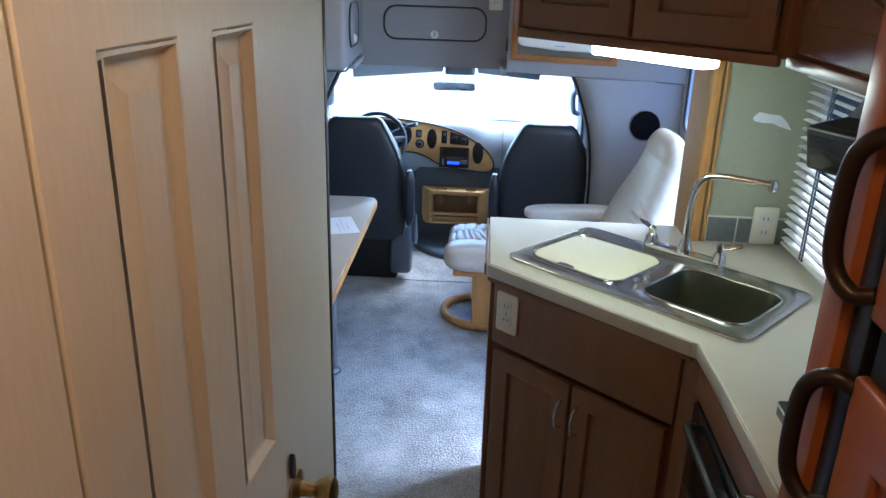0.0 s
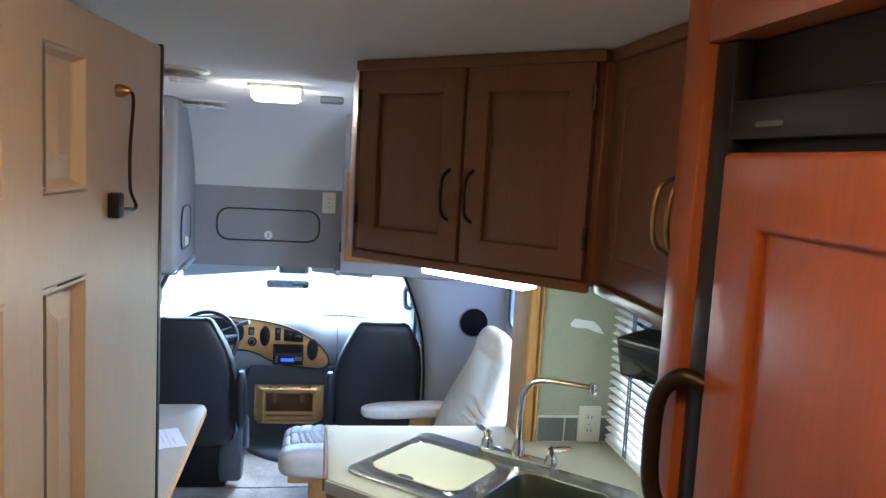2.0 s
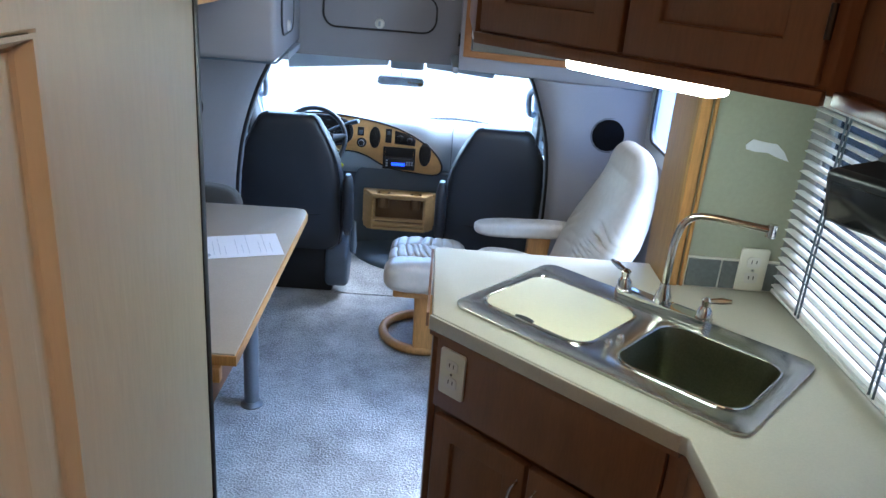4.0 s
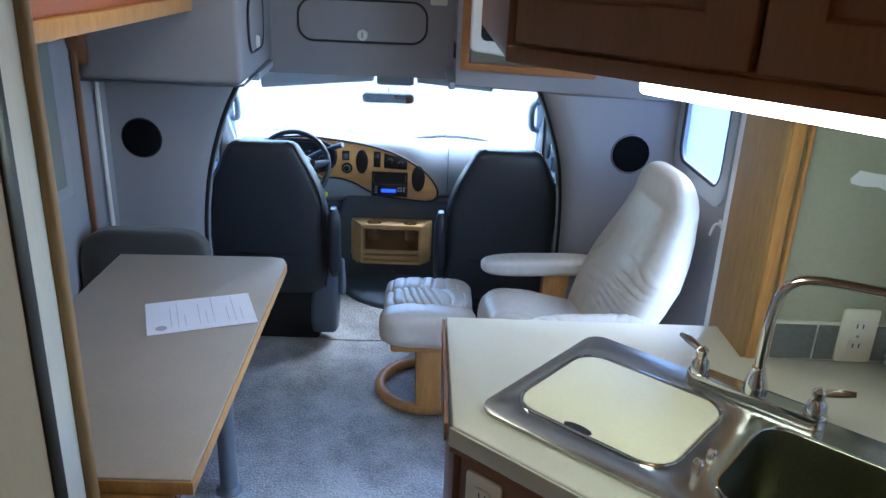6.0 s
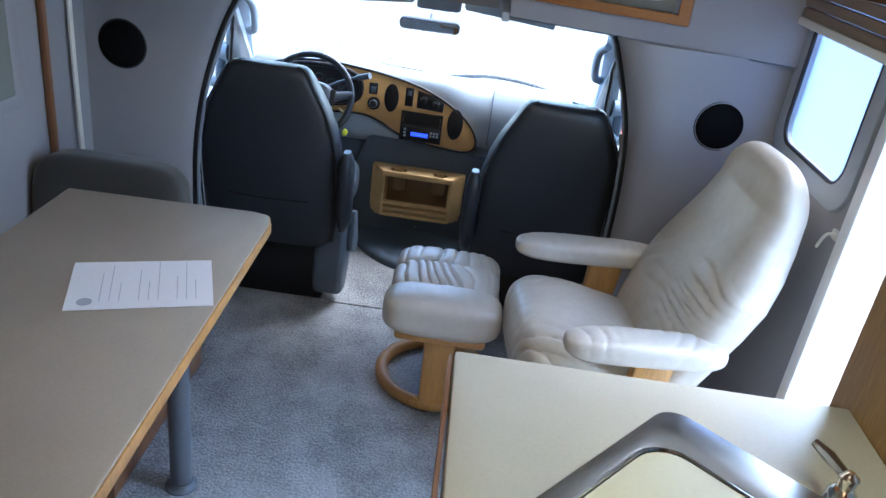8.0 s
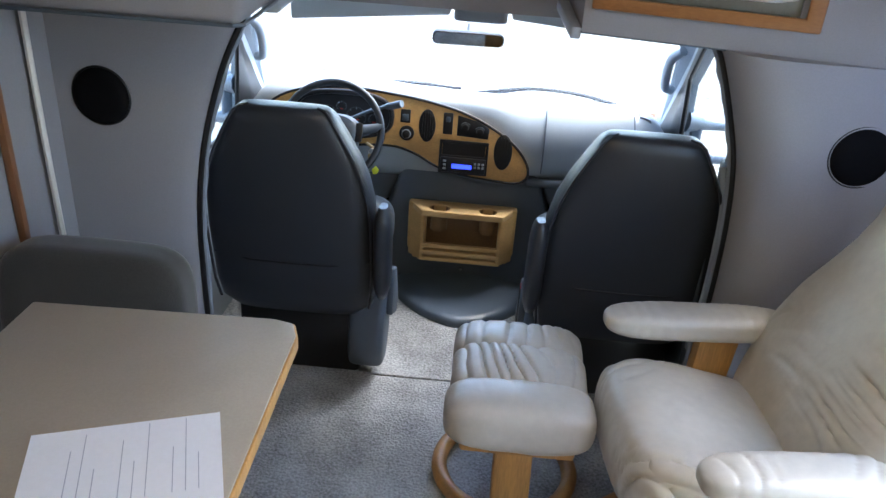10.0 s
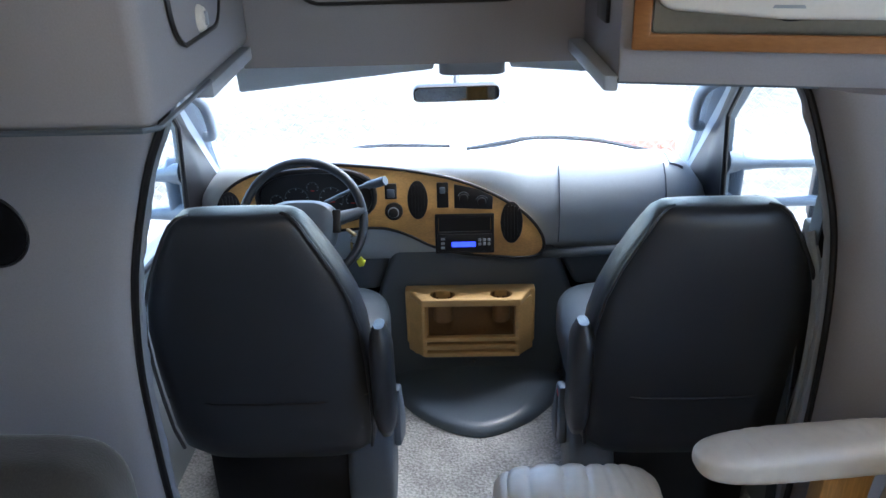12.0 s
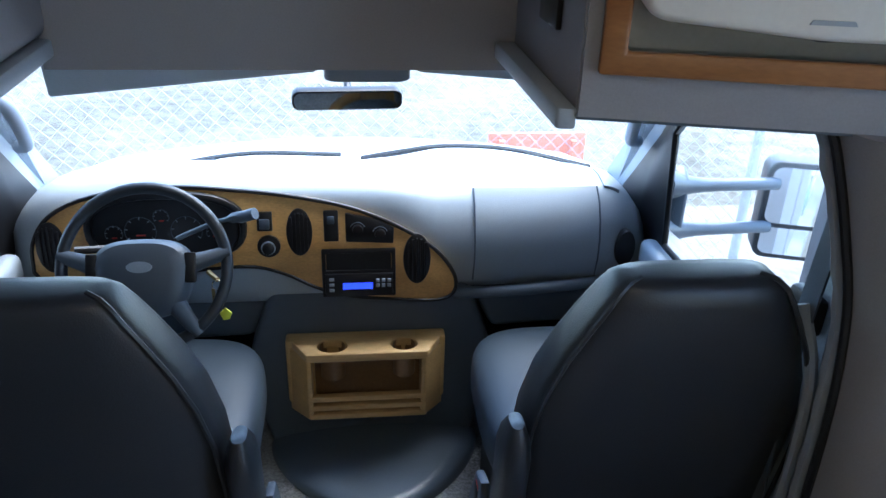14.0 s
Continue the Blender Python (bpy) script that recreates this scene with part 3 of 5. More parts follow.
part("seam", slanted(box(0.0, 0.61, -0.012, 0.0, CNT - 0.052, CNT - 0.042)), M_CABINET, wt)
part("edge_strip", box(DN[0] - 0.0185, DN[0] - 0.012, DN[1], 2.805, CNT - 0.038, CNT - 0.004, 0.001), M_CABINET, wt, "dark end edge strip")
part("edge_strip", box(0.6485, 0.654, 1.435, 1.985, CNT - 0.038, CNT - 0.004, 0.001), M_LAMINATE, wt)

s = thing("kitchen_sink", tuple(slant(0.32, 0.24, CNT)), "stainless steel double-bowl sink set cornerwise in the worktop", "sink")
bowls = [(0.032, 0.325, 0.105, 0.36), (0.385, 0.658, 0.11, 0.362)]
rim = prism(rrect(SA0, SA1, SB0, SB1, 0.035), CNT + 0.001, CNT + 0.009, "z", 0.003, 2, holes=[rrect(*b, 0.05) for b in bowls])
part("rim", slanted(rim), M_STEEL, s)
for b in bowls:
    inner = [rrect(b[0] + k, b[1] - k, b[2] + k, b[3] - k, 0.05) for k in (0, 0.008, 0.014, 0.03)]
    zs = (CNT + 0.007, CNT - 0.03, CNT - 0.15, CNT - 0.17)
    part("bowl", slanted(loft([[(x, y, z) for x, y in r] for r, z in zip(inner, zs)] + [[((b[0] + b[1]) / 2 + 0.02 * math.cos(i), (b[2] + b[3]) / 2 + 0.02 * math.sin(i), CNT - 0.172) for i in [2 * math.pi * k / 24 for k in range(24)]]], True, False)), M_STEELBOWL, s)
    part("drain", slanted(lathe([(0.036, 0), (0.036, 0.006), (0.02, 0.003), (0.004, 0.002)], ((b[0] + b[1]) / 2, (b[2] + b[3]) / 2, CNT - 0.172), 20)), M_CHROME, s)
    part("rim_bead", slanted(tube([(x, y, CNT + 0.0095) for x, y in rrect(*b, 0.05)], 0.0026, 6, closed=True)), M_CHROME, s)
for a, dd in ((0.352, 0.16), (0.358, 0.2)):
    part("cap", slanted(lathe([(0.009, 0), (0.009, 0.008), (0.004, 0.014)], (a, dd, CNT + 0.009), 12)), M_CHROME, s)
cb = thing("sink_cover", tuple(slant(0.175, 0.2, CNT + 0.01)), "cream sink cover board with a finger notch lying over one bowl", "sink cover")
part("board", slanted(prism(rrect(0.036, 0.321, 0.109, 0.356, 0.048), CNT - 0.004, CNT + 0.0105, "z", 0.003)), M_BUTCHER, cb)
# no cut in the board: a flat black oval paints the notch's shade
part("notch", slanted(prism(oval(0.165, 0.114, 0.026, 0.010), CNT + 0.010, CNT + 0.0112, "z")), M_BLACK, cb, "flat black oval for the shaded finger notch")

f = thing("kitchen_faucet", tuple(slant(0.36, 0.39, CNT + 0.009)), "chrome two-handle kitchen tap with a tall bent spout", "tap")
part("base_plate", slanted(prism(rrect(0.22, 0.465, 0.388, 0.432, 0.02), CNT + 0.009, CNT + 0.03, "z", 0.006)), M_CHROME, f)
sp = [slant(0.342, 0.41, CNT + 0.03), slant(0.342, 0.41, CNT + 0.12), slant(0.345, 0.412, CNT + 0.19), slant(0.36, 0.42, CNT + 0.235), slant(0.40, 0.44, CNT + 0.25), slant(0.52, 0.49, CNT + 0.245)]
part("spout", tube(smooth_path(sp, 7), 0.0088, 12), M_CHROME, f)
part("aerator", tube([slant(0.52, 0.49, CNT + 0.257), slant(0.52, 0.49, CNT + 0.228)], 0.0105, 12), M_CHROME, f)
part("collar", slanted(lathe([(0.022, 0), (0.02, 0.02), (0.014, 0.035), (0.012, 0.05)], (0.342, 0.41, CNT + 0.028), 16)), M_CHROME, f)
for a, dx in ((0.24, -0.05), (0.445, 0.05)):
    h = part("tap_handle", slanted(lathe([(0.019, 0), (0.017, 0.02), (0.01, 0.03), (0.012, 0.045), (0.004, 0.052)], (a, 0.41, CNT + 0.028), 14)), M_CHROME, f)
    part("lever", tube([slant(a, 0.41, CNT + 0.07), slant(a + dx * 0.6, 0.42, CNT + 0.078), slant(a + dx, 0.425, CNT + 0.082)], [0.006, 0.008, 0.005], 8), M_CHROME, h)

# partition with oak post behind the worktop
solid("wall_kitchen_partition", box(0.81, RW, 2.675, 2.87, 0, 2.0), M_WALLPAPER, "sage wallpapered partition behind the sink", "wall")
p = thing("trim_kitchen_post", (0.77, 2.77, 0), "golden oak post with a rounded edge at the partition's end", "trim", kind="structure")
part("post", box(0.772, 0.809, 2.668, 2.868, 0, 2.0, 0.008, 3), M_OAK_POST, p)
# paler oak on bead and added face strip paints the strip light's glow
part("bead", box(0.81, 0.82, 2.662, 2.674, CNT, 1.9, 0.004), M_OAK_TRIM, p)
part("lit_face_strip", box(0.778, 0.803, 2.664, 2.669, CNT, 1.54, 0.001), M_OAK_TRIM, p, "added paler strip for the lamplit face of the post")
bs = thing("tile_splashback", (0.97, 2.85, CNT), "row of slate-grey ceramic tiles above the worktop", "splashback", kind="structure")
part("grout", box(0.82, RW, 2.6675, 2.675, CNT, 1.012), M_WHITE, bs)
for i in range(3):
    x0 = 0.823 + i * 0.087
    part("tile", box(x0, min(x0 + 0.082, RW - 0.002), 2.663, 2.668, CNT + 0.004, 1.008, 0.0015, 1), M_TILE, bs)
pt = thing("paper_scrap", (0.96, 2.67, 1.28), "torn white scrap stuck to the wallpaper", "paper scrap")
part("scrap", prism([(0.905, 1.305), (0.92, 1.32), (0.95, 1.315), (0.98, 1.312), (1.0, 1.295), (1.015, 1.272), (0.985, 1.28), (0.96, 1.29), (0.93, 1.29), (0.908, 1.295)], 2.671, 2.6745, "y"), M_PAPER, pt)

# oven or range front under the worktop, by the fridge
r = thing("oven", (0.85, 1.77, 0), "black built-in oven with a ribbed glass front", "oven")
part("body", box(0.665, 1.04, 1.41, 1.985, 0.06, CNT - 0.045, 0.004), M_BLACK, r)
part("glass_door", box(0.648, 0.664, 1.43, 1.965, 0.12, 0.80, 0.006), M_PLASTICFILM, r)
part("oven_handle", tube([(0.648, 1.5, 0.76), (0.625, 1.51, 0.765), (0.625, 1.91, 0.765), (0.648, 1.92, 0.76)], 0.01, 8), M_BLACK, r)
for i in range(9):
    part("rib", box(0.643, 0.649, 1.60, 1.93, 0.2 + i * 0.05, 0.206 + i * 0.05), M_BLACK, r)
part("knob", lathe([(0.018, -0.02), (0.02, 0), (0.02, 0.004)], (0.645, 1.55, 0.85), 16, "x"), M_CHROME, r)
part("control_panel", box(0.652, 0.666, 1.42, 1.975, 0.81, CNT - 0.045, 0.003), M_CABINET, r)
st = thing("hob_cover", (0.875, 1.575, CNT), "black glass hob cover with a bright metal edge on the worktop", "hob")
part("plate", prism(rrect(0.72, 1.03, 1.43, 1.718, 0.006), CNT, CNT + 0.026, "z", 0.003), M_PLASTICFILM, st)
part("edge_strip", box(0.7175, 0.7205, 1.44, 1.712, CNT + 0.021, CNT + 0.026, 0.001), M_CHROME, st, "bright metal edge strip")

# window over the worktop and its blind
w = thing("window_1", (RW, 2.1, 0.98), "kitchen side window in a grey frame", "window", kind="structure")
part("frame", prism([(1.595, 0.975), (2.605, 0.975), (2.605, 1.435), (1.595, 1.435)], RW + 0.005, RW + 0.03, "x", 0.003, 1, holes=[[(1.62, 1.0), (2.58, 1.0), (2.58, 1.405), (1.62, 1.405)]]), M_TRIMGREY, w)
pane = part("pane", box(RW + 0.015, RW + 0.019, 1.62, 2.58, 1.0, 1.405), M_PRIVACY, w)
pane.visible_shadow = False
b = thing("venetian_blind", (1.035, 2.1, 0.95), "white metal venetian blind, slats half open", "blind")
part("head_rail", box(1.015, 1.05, 1.52, 2.63, 1.425, 1.45, 0.003), M_BLIND, b)
n_slat = 19
me = link_mesh("slat", prism([(-0.0125, -0.002), (-0.004, 0.0012), (0.004, 0.0012), (0.012, -0.001), (0.012, -0.0002), (0.004, 0.002), (-0.004, 0.002), (-0.0125, -0.0012)], 1.53, 2.62, "y"), M_BLIND)
for i in range(n_slat):
    ob = new("slat", me)
    ob.parent = b
    ob.location = (0, -2.1, 0.022 + i * 0.0245)
part("bottom_rail", box(1.024, 1.046, 1.53, 2.62, 0.952, 0.961, 0.002), M_BLIND, b)
for y in (1.72, 2.12, 2.46):
    for dy in (-0.008, 0.008):
        part("ladder_cord", tube([(1.0225, y + dy, 0.96), (1.0225, y + dy, 1.43)], 0.0028, 6), M_DASHDARK, b)

# small black screen hung beneath the wall cupboards
t = thing("small_monitor", (0.98, 2.3, 1.24), "small black flip-down monitor under the wall cupboards", "monitor")
mm = pose(0.92, 2.13, 1.332, 14, 0, -62)
part("case", join(None, box(-0.074, 0.074, -0.02, 0.01, -0.05, 0.05, 0.008, 3), mm), M_BLACK, t)
part("screen", join(None, box(-0.062, 0.062, -0.023, -0.019, -0.04, 0.034, 0.002), mm), M_PLASTICFILM, t)
wedge = loft([[mm @ Vector((x, 0.008, z)) for x, z in ((-0.072, -0.046), (0.072, -0.046), (0.072, 0.047), (-0.072, 0.047))],
              [mm @ Vector((x, 0.06, z)) for x, z in ((-0.04, -0.01), (0.072, -0.01), (0.072, 0.058), (-0.035, 0.054))],
              [(1.0, 2.10, 1.49), (1.04, 1.96, 1.49), (1.04, 1.96, 1.548), (1.0, 2.10, 1.548)]])
part("housing", wedge, M_BLACK, t, "tapered black housing", smooth=25)

# wall cupboards: two doors cornerwise, one along the side
UZ0, UZ1 = 1.545, 1.985
U0 = Vector((0.223, 2.30))
U1 = Vector((0.665, 1.862))
UD = (U1 - U0).normalized()
UI = Vector((-UD.y, UD.x))
UM = Matrix(((UD.x, UI.x, 0, U0.x), (UD.y, UI.y, 0, U0.y), (0, 0, 1, 0), (0, 0, 0, 1)))
UL = (U1 - U0).length
u = thing("corner_wall_cupboard", (0.5, 2.4, UZ0), "brown oak corner wall cupboard with two panelled doors", "cupboard")
part("body", prism([(U0.x + 0.012, U0.y + 0.012), (U1.x + 0.012, U1.y + 0.012), (1.05, 1.872), (1.05, 2.67), (0.745, 2.67), (0.745, 2.85), (0.235, 2.85)], UZ0, 1.998, "z", 0.003), M_CABINET, u)
part("end_panel", box(0.222, 0.2345, 2.315, 2.845, UZ0 - 0.01, 1.995, 0.002), M_CABINET, u)
for i, a0 in enumerate((0.012, 0.315)):
    f1, fld = panel_door(0.295, UZ1 - UZ0 - 0.02)
    m = UM @ Matrix.Translation((a0, -0.004, UZ0 + 0.012))
    f1.transform(m)
    fld.transform(m)
    d = part("door", f1, M_CABINET, u)
    part("door_field", fld, M_CABINET, d)
    part("handle", join(None, pull(0.268 if i == 0 else 0.027, 0.09, 0.11), m), M_BRONZE, d, "bowed bronze handle")
    hx = 0.0 if i == 0 else 0.298
    for hz in (0.06, 0.33):
        part("hinge", join(None, tube([(hx, -0.004, hz), (hx, -0.004, hz + 0.045)], 0.005, 8), m), M_BRONZE, d)
part("valance", join(None, box(0.0, UL, -0.005, 0.012, UZ0 - 0.012, UZ0 + 0.008, 0.002), UM), M_CABINET, u)
part("cornice", join(None, box(0.0, UL + 0.01, -0.012, 0.012, 1.975, 1.998, 0.003), UM), M_CABINET, u)
u2 = thing("side_wall_cupboard", (0.9, 1.68, UZ0), "brown oak wall cupboard with arched handles beside the fridge", "cupboard")
part("body", box(0.692, 1.05, 1.405, 1.868, UZ0, 1.998, 0.003), M_CABINET, u2)
f1, fld = panel_door(0.44, UZ1 - UZ0 - 0.02)
m = pose(0.69, 1.855, UZ0 + 0.012, 0, 0, -90)
f1.transform(m)
fld.transform(m)
d = part("door", f1, M_CABINET, u2)
part("door_field", fld, M_CABINET, d)
for hx in (0.285, 0.335):
    part("handle", join(None, pull(hx, 0.09, 0.12), m), M_BRASS, d, "bowed brass handle")
part("cornice", box(0.678, 0.70, 1.405, 1.868, 1.975, 1.998, 0.003), M_CABINET, u2)
part("valance", box(0.68, 0.70, 1.405, 1.868, UZ0 - 0.012, UZ0 + 0.008, 0.002), M_CABINET, u2)
# strip light under the corner cupboard
L0, L1 = Vector((0.396, 2.312, 0)), Vector((0.62, 2.055, 0))
ld = (L1 - L0).normalized()
LM = Matrix(((ld.x, -ld.y, 0, L0.x), (ld.y, ld.x, 0, L0.y), (0, 0, 1, 0), (0, 0, 0, 1)))
sl = thing("strip_light", (0.5, 2.2, 1.5), "lit fluorescent strip light under the wall cupboard", "strip light")
part("housing", join(None, box(0.0, 0.315, -0.012, 0.05, 1.522, 1.545, 0.004), LM), M_WHITE, sl)
part("diffuser", join(None, box(0.004, 0.311, -0.01, 0.048, 1.499, 1.523, 0.008, 3), LM), M_TUBE, sl)

# fridge and its oak surround
FX = 0.62
fr = thing("refrigerator", (0.87, 1.05, 0), "built-in fridge freezer with red-brown oak panelled doors", "refrigerator")
part("body", box(FX + 0.03, 1.05, 0.52, 1.325, 0.35, 1.93, 0.004), M_BLACK, fr)
part("vent", box(FX + 0.01, FX + 0.03, 0.52, 1.325, 1.815, 1.86, 0.002), M_BLACK, fr, "black slotted vent strip")
part("badge", box(FX + 0.0075, FX + 0.0105, 1.195, 1.245, 1.828, 1.834), M_LEGGREY, fr, "small grey name badge")
for z0, z1, hz0, hz1 in ((1.315, 1.80, 1.345, 1.52), (0.42, 1.245, 1.055, 1.225)):
    f1, fld = panel_door(0.74, z1 - z0, rail=0.085, r=0.007)
    m = pose(FX, 1.295, z0, 0, 0, -90)
    f1.transform(m)
    fld.transform(m)
    d = part("door", f1, M_OAK, fr)
    part("door_field", fld, M_OAK, d)
    part("handle", tube(smooth_path([(FX + 0.004, 1.296, hz1), (FX - 0.018, 1.312, hz1 + 0.005), (FX - 0.034, 1.335, hz1 - 0.024), (FX - 0.037, 1.341, (hz0 + hz1) / 2), (FX - 0.034, 1.335, hz0 + 0.024), (FX - 0.018, 1.312, hz0 - 0.005), (FX + 0.004, 1.296, hz0)], 5), 0.0115, 12), M_BRONZE, d, "thick dark bronze handle")
part("seal", box(FX + 0.012, FX + 0.03, 0.54, 1.282, 1.248, 1.312), M_BLACK, fr)
part("edge_frame", box(FX + 0.005, FX + 0.03, 1.297, 1.343, 0.36, 1.93, 0.003), M_BLACK, fr)
sr = thing("fridge_surround", (0.85, 1.37, 0), "red-brown oak tall surround round the fridge", "surround", kind="structure")
part("side_panel", box(FX - 0.008, 1.05, 1.345, 1.405, 0, 2.0, 0.005), M_OAK, sr)
part("top_panel", box(FX - 0.008, 1.05, 0.5, 1.343, 1.932, 2.0, 0.003), M_OAK, sr)
part("base_panel", box(FX - 0.005, 1.05, 0.5, 1.343, 0, 0.345, 0.003), M_OAK, sr)
part("near_panel", box(FX - 0.01, 1.05, 0.45, 0.5, 0, 2.0, 0.005), M_OAK, sr)
solid("wall_corridor_right", box(FX, FX + 0.05, -0.7, 0.45, 0, 2.0), M_OAK, "oak-panelled corridor wall", "wall")

# ---- open interior door ----
dr = thing("interior_door", (-0.16, 1.0, 0), "cream painted panelled door standing open, brass knob", "door")
H0, H1 = Vector((-0.165, 1.0)), Vector((-0.105, 1.735))
hd = (H1 - H0).normalized()
DM = Matrix(((hd.x, hd.y, 0, H0.x), (hd.y, -hd.x, 0, H0.y), (0, 0, 1, 0), (0, 0, 0, 1)))   # local x along, y out of the face to the aisle
W = (H1 - H0).length
wins = [(0.10, 0.237), (0.325, 0.437)]
rows_z = [(0.16, 0.74), (0.995, 1.608), (1.715, 1.875)]
leaf = prism([(0, 0.02), (W, 0.02), (W, 1.93), (0, 1.93)], -0.035, 0.0, "y", 0.003, 1,
             holes=[[(a, z0), (b, z0), (b, z1), (a, z1)] for a, b in wins for z0, z1 in rows_z])
part("leaf", join(None, leaf, DM), M_DOORWHITE, dr)
for a, b in wins:
    for z0, z1 in rows_z:
        rings = []
        for k, y in ((0, 0.002), (0.004, 0.0015), (0.010, -0.011), (0.014, -0.013), (0.018, -0.012), (0.042, -0.003)):
            k = min(k, (b - a) / 2 - 0.01, (z1 - z0) / 2 - 0.01)
            rings.append([(a + k, y, z0 + k), (b - k, y, z0 + k), (b - k, y, z1 - k), (a + k, y, z1 - k)])
        pn = loft(rings, True, False)
        pn.faces.new([v for v in list(pn.verts)[-4:]])
        part("panel", join(None, pn, DM), M_DOORWHITE, dr, smooth=20)
# black strip wraps the free edge; the edge's shadow is put into colour
part("edge_strip", join(None, box(W - 0.009, W + 0.004, -0.038, 0.002, 0.02, 1.932, 0.002), DM), M_BLACK, dr, "black strip painting the shaded free edge")
kn = part("knob", join(None, lathe([(0.03, 0), (0.031, 0.006), (0.014, 0.012), (0.012, 0.035), (0.02, 0.042), (0.027, 0.055), (0.026, 0.066), (0.014, 0.072)], (0.51, 0, 0.855), 20, "y"), DM), M_BRASS, dr, "tarnished brass knob")
part("keyhole_cover", join(None, prism(oval(0.49, 0.912, 0.008, 0.024, 16), 0.002, 0.008, "y"), DM), M_BLACK, kn)
hk = part("hook", join(None, tube(smooth_path([(0.54, 0.012, 1.84), (0.545, 0.02, 1.835), (0.552, 0.014, 1.77), (0.559, 0.012, 1.715), (0.568, 0.014, 1.697), (0.575, 0.015, 1.689), (0.571, 0.014, 1.683), (0.555, 0.012, 1.684), (0.527, 0.01, 1.685)], 5), 0.0024, 8), DM), M_BRONZE, dr, "dark wire hook and eye")
part("eye", join(None, lathe([(0.009, 0), (0.009, 0.008), (0.004, 0.018)], (0.54, 0, 1.843), 12, "y"), DM), M_BRASS, hk)
part("keeper", join(None, box(0.506, 0.527, 0, 0.016, 1.674, 1.708, 0.003), DM), M_BLACK, hk)

# warm lamp on the corridor's ceiling
rl = thing("corridor_ceiling_light", (0.24, 0.78, 1.93), "lit warm ceiling light over the rear corridor", "ceiling light")
part("base", box(0.12, 0.36, 0.66, 0.90, 1.985, 2.0, 0.004), M_WHITE, rl)
part("diffuser", box(0.13, 0.35, 0.67, 0.89, 1.95, 1.986, 0.012, 3), M_WARM, rl)

# ---- living space things ----
tb = thing("dinette_table", (-0.56, 3.05, 0), "beige laminate dinette table with an oak edge band", "table")
part("tabletop", prism([(-0.285, 2.49), (-0.305, 3.56), (-0.32, 3.60), (-0.36, 3.61), (-0.83, 3.59), (-0.83, 2.49)], 0.70, 0.735, "z", 0.004), M_TABLE, tb)
part("edge_band", prism([(-0.281, 2.486), (-0.301, 3.56), (-0.317, 3.603), (-0.36, 3.614), (-0.833, 3.594), (-0.833, 2.486)], 0.702, 0.731, "z", 0.003,
     holes=[[(-0.287, 2.492), (-0.307, 3.55), (-0.34, 3.60), (-0.825, 3.585), (-0.825, 2.492)]]), M_OAK_TRIM, tb, "golden oak edge band")
part("leg", tube([(-0.478, 3.385, 0.012), (-0.478, 3.385, 0.70)], 0.028, 20), M_LEGGREY, tb, "grey metal pedestal leg")
part("floor_socket", lathe([(0.042, 0), (0.042, 0.006), (0.034, 0.012), (0.03, 0.02)], (-0.478, 3.385, 0.0), 24), M_LEGGREY, tb)
part("wall_bracket", box(-0.8, -0.32, 2.474, 2.50, 0.66, 0.70, 0.003), M_OAK_TRIM, tb)

pp = thing("paper_sheet", (-0.46, 3.17, 0.735), "printed white letter sheet lying on the table", "paper")
PA = Vector((-0.557, 3.042))
pu = (Vector((-0.297, 3.139)) - PA).normalized()
PM = Matrix(((pu.x, -pu.y, 0, PA.x), (pu.y, pu.x, 0, PA.y), (0, 0, 1, 0.7365), (0, 0, 0, 1)))
part("sheet", join(None, box(0, 0.274, 0, 0.194, 0, 0.0008), PM), M_PAPER, pp)
part("seal_mark", join(None, lathe([(0.014, 0), (0.014, 0.0006)], (0.035, 0.03, 0.0008), 20), PM), M_INK, pp, "round grey printed seal")
for i in range(11):
    w = 0.115 + 0.045 * math.sin(i * 2.3)
    if i in (3, 7):
        continue
    part("text_line", join(None, box(0.06 + i * 0.018, 0.0612 + i * 0.018, 0.03, 0.03 + w, 0.0008, 0.0011), PM), M_INK, pp)

bn = thing("dinette_bench", (-0.85, 3.75, 0), "grey-brown upholstered dinette bench behind the table", "bench")
part("base", box(-1.06, -0.62, 3.3, 3.93, 0, 0.3, 0.006), M_CABINET, bn)
c1 = cushion(0.44, 0.5, 0.14, 5)
c1.transform(pose(-0.84, 3.5, 0.37))
part("seat_cushion", c1, M_UPHOLST, bn)
c1 = cushion(0.44, 0.15, 0.44, 5)
c1.transform(pose(-0.845, 3.84, 0.505, -6))
part("back_cushion", c1, M_UPHOLST, bn)

cs = thing("carpet_seam", (-0.15, 4.45, 0.0), "raised seam across the grey carpet", "trim", kind="structure")
part("ridge", tube(smooth_path([(-0.42, 4.456, 0.001), (-0.2, 4.452, 0.001), (0.1, 4.46, 0.001)], 4), 0.0045, 8), M_CARPET, cs)

# recliner and footstool
def padded(rings_spec, n=30, p=3.0, folds=(), seed=0):
    """Skin over upright rounded sections: (centre, along, across, half sizes)."""
    rings = []
    for c0, ax, ay, hx, hy in rings_spec:
        c0, ax, ay = Vector(c0), Vector(ax).normalized(), Vector(ay).normalized()
        ring = []
        for x, y in oval(0, 0, hx, hy, n, p):
            q = c0 + ax * x + ay * y
            if folds:
                nx, ny = math.copysign(abs(x / hx) ** (p - 1), x) / hx, math.copysign(abs(y / hy) ** (p - 1), y) / hy
                q -= (ax * nx + ay * ny).normalized() * creases(q, seed, folds)
            ring.append(q)
        rings.append(ring)
    return loft(rings)


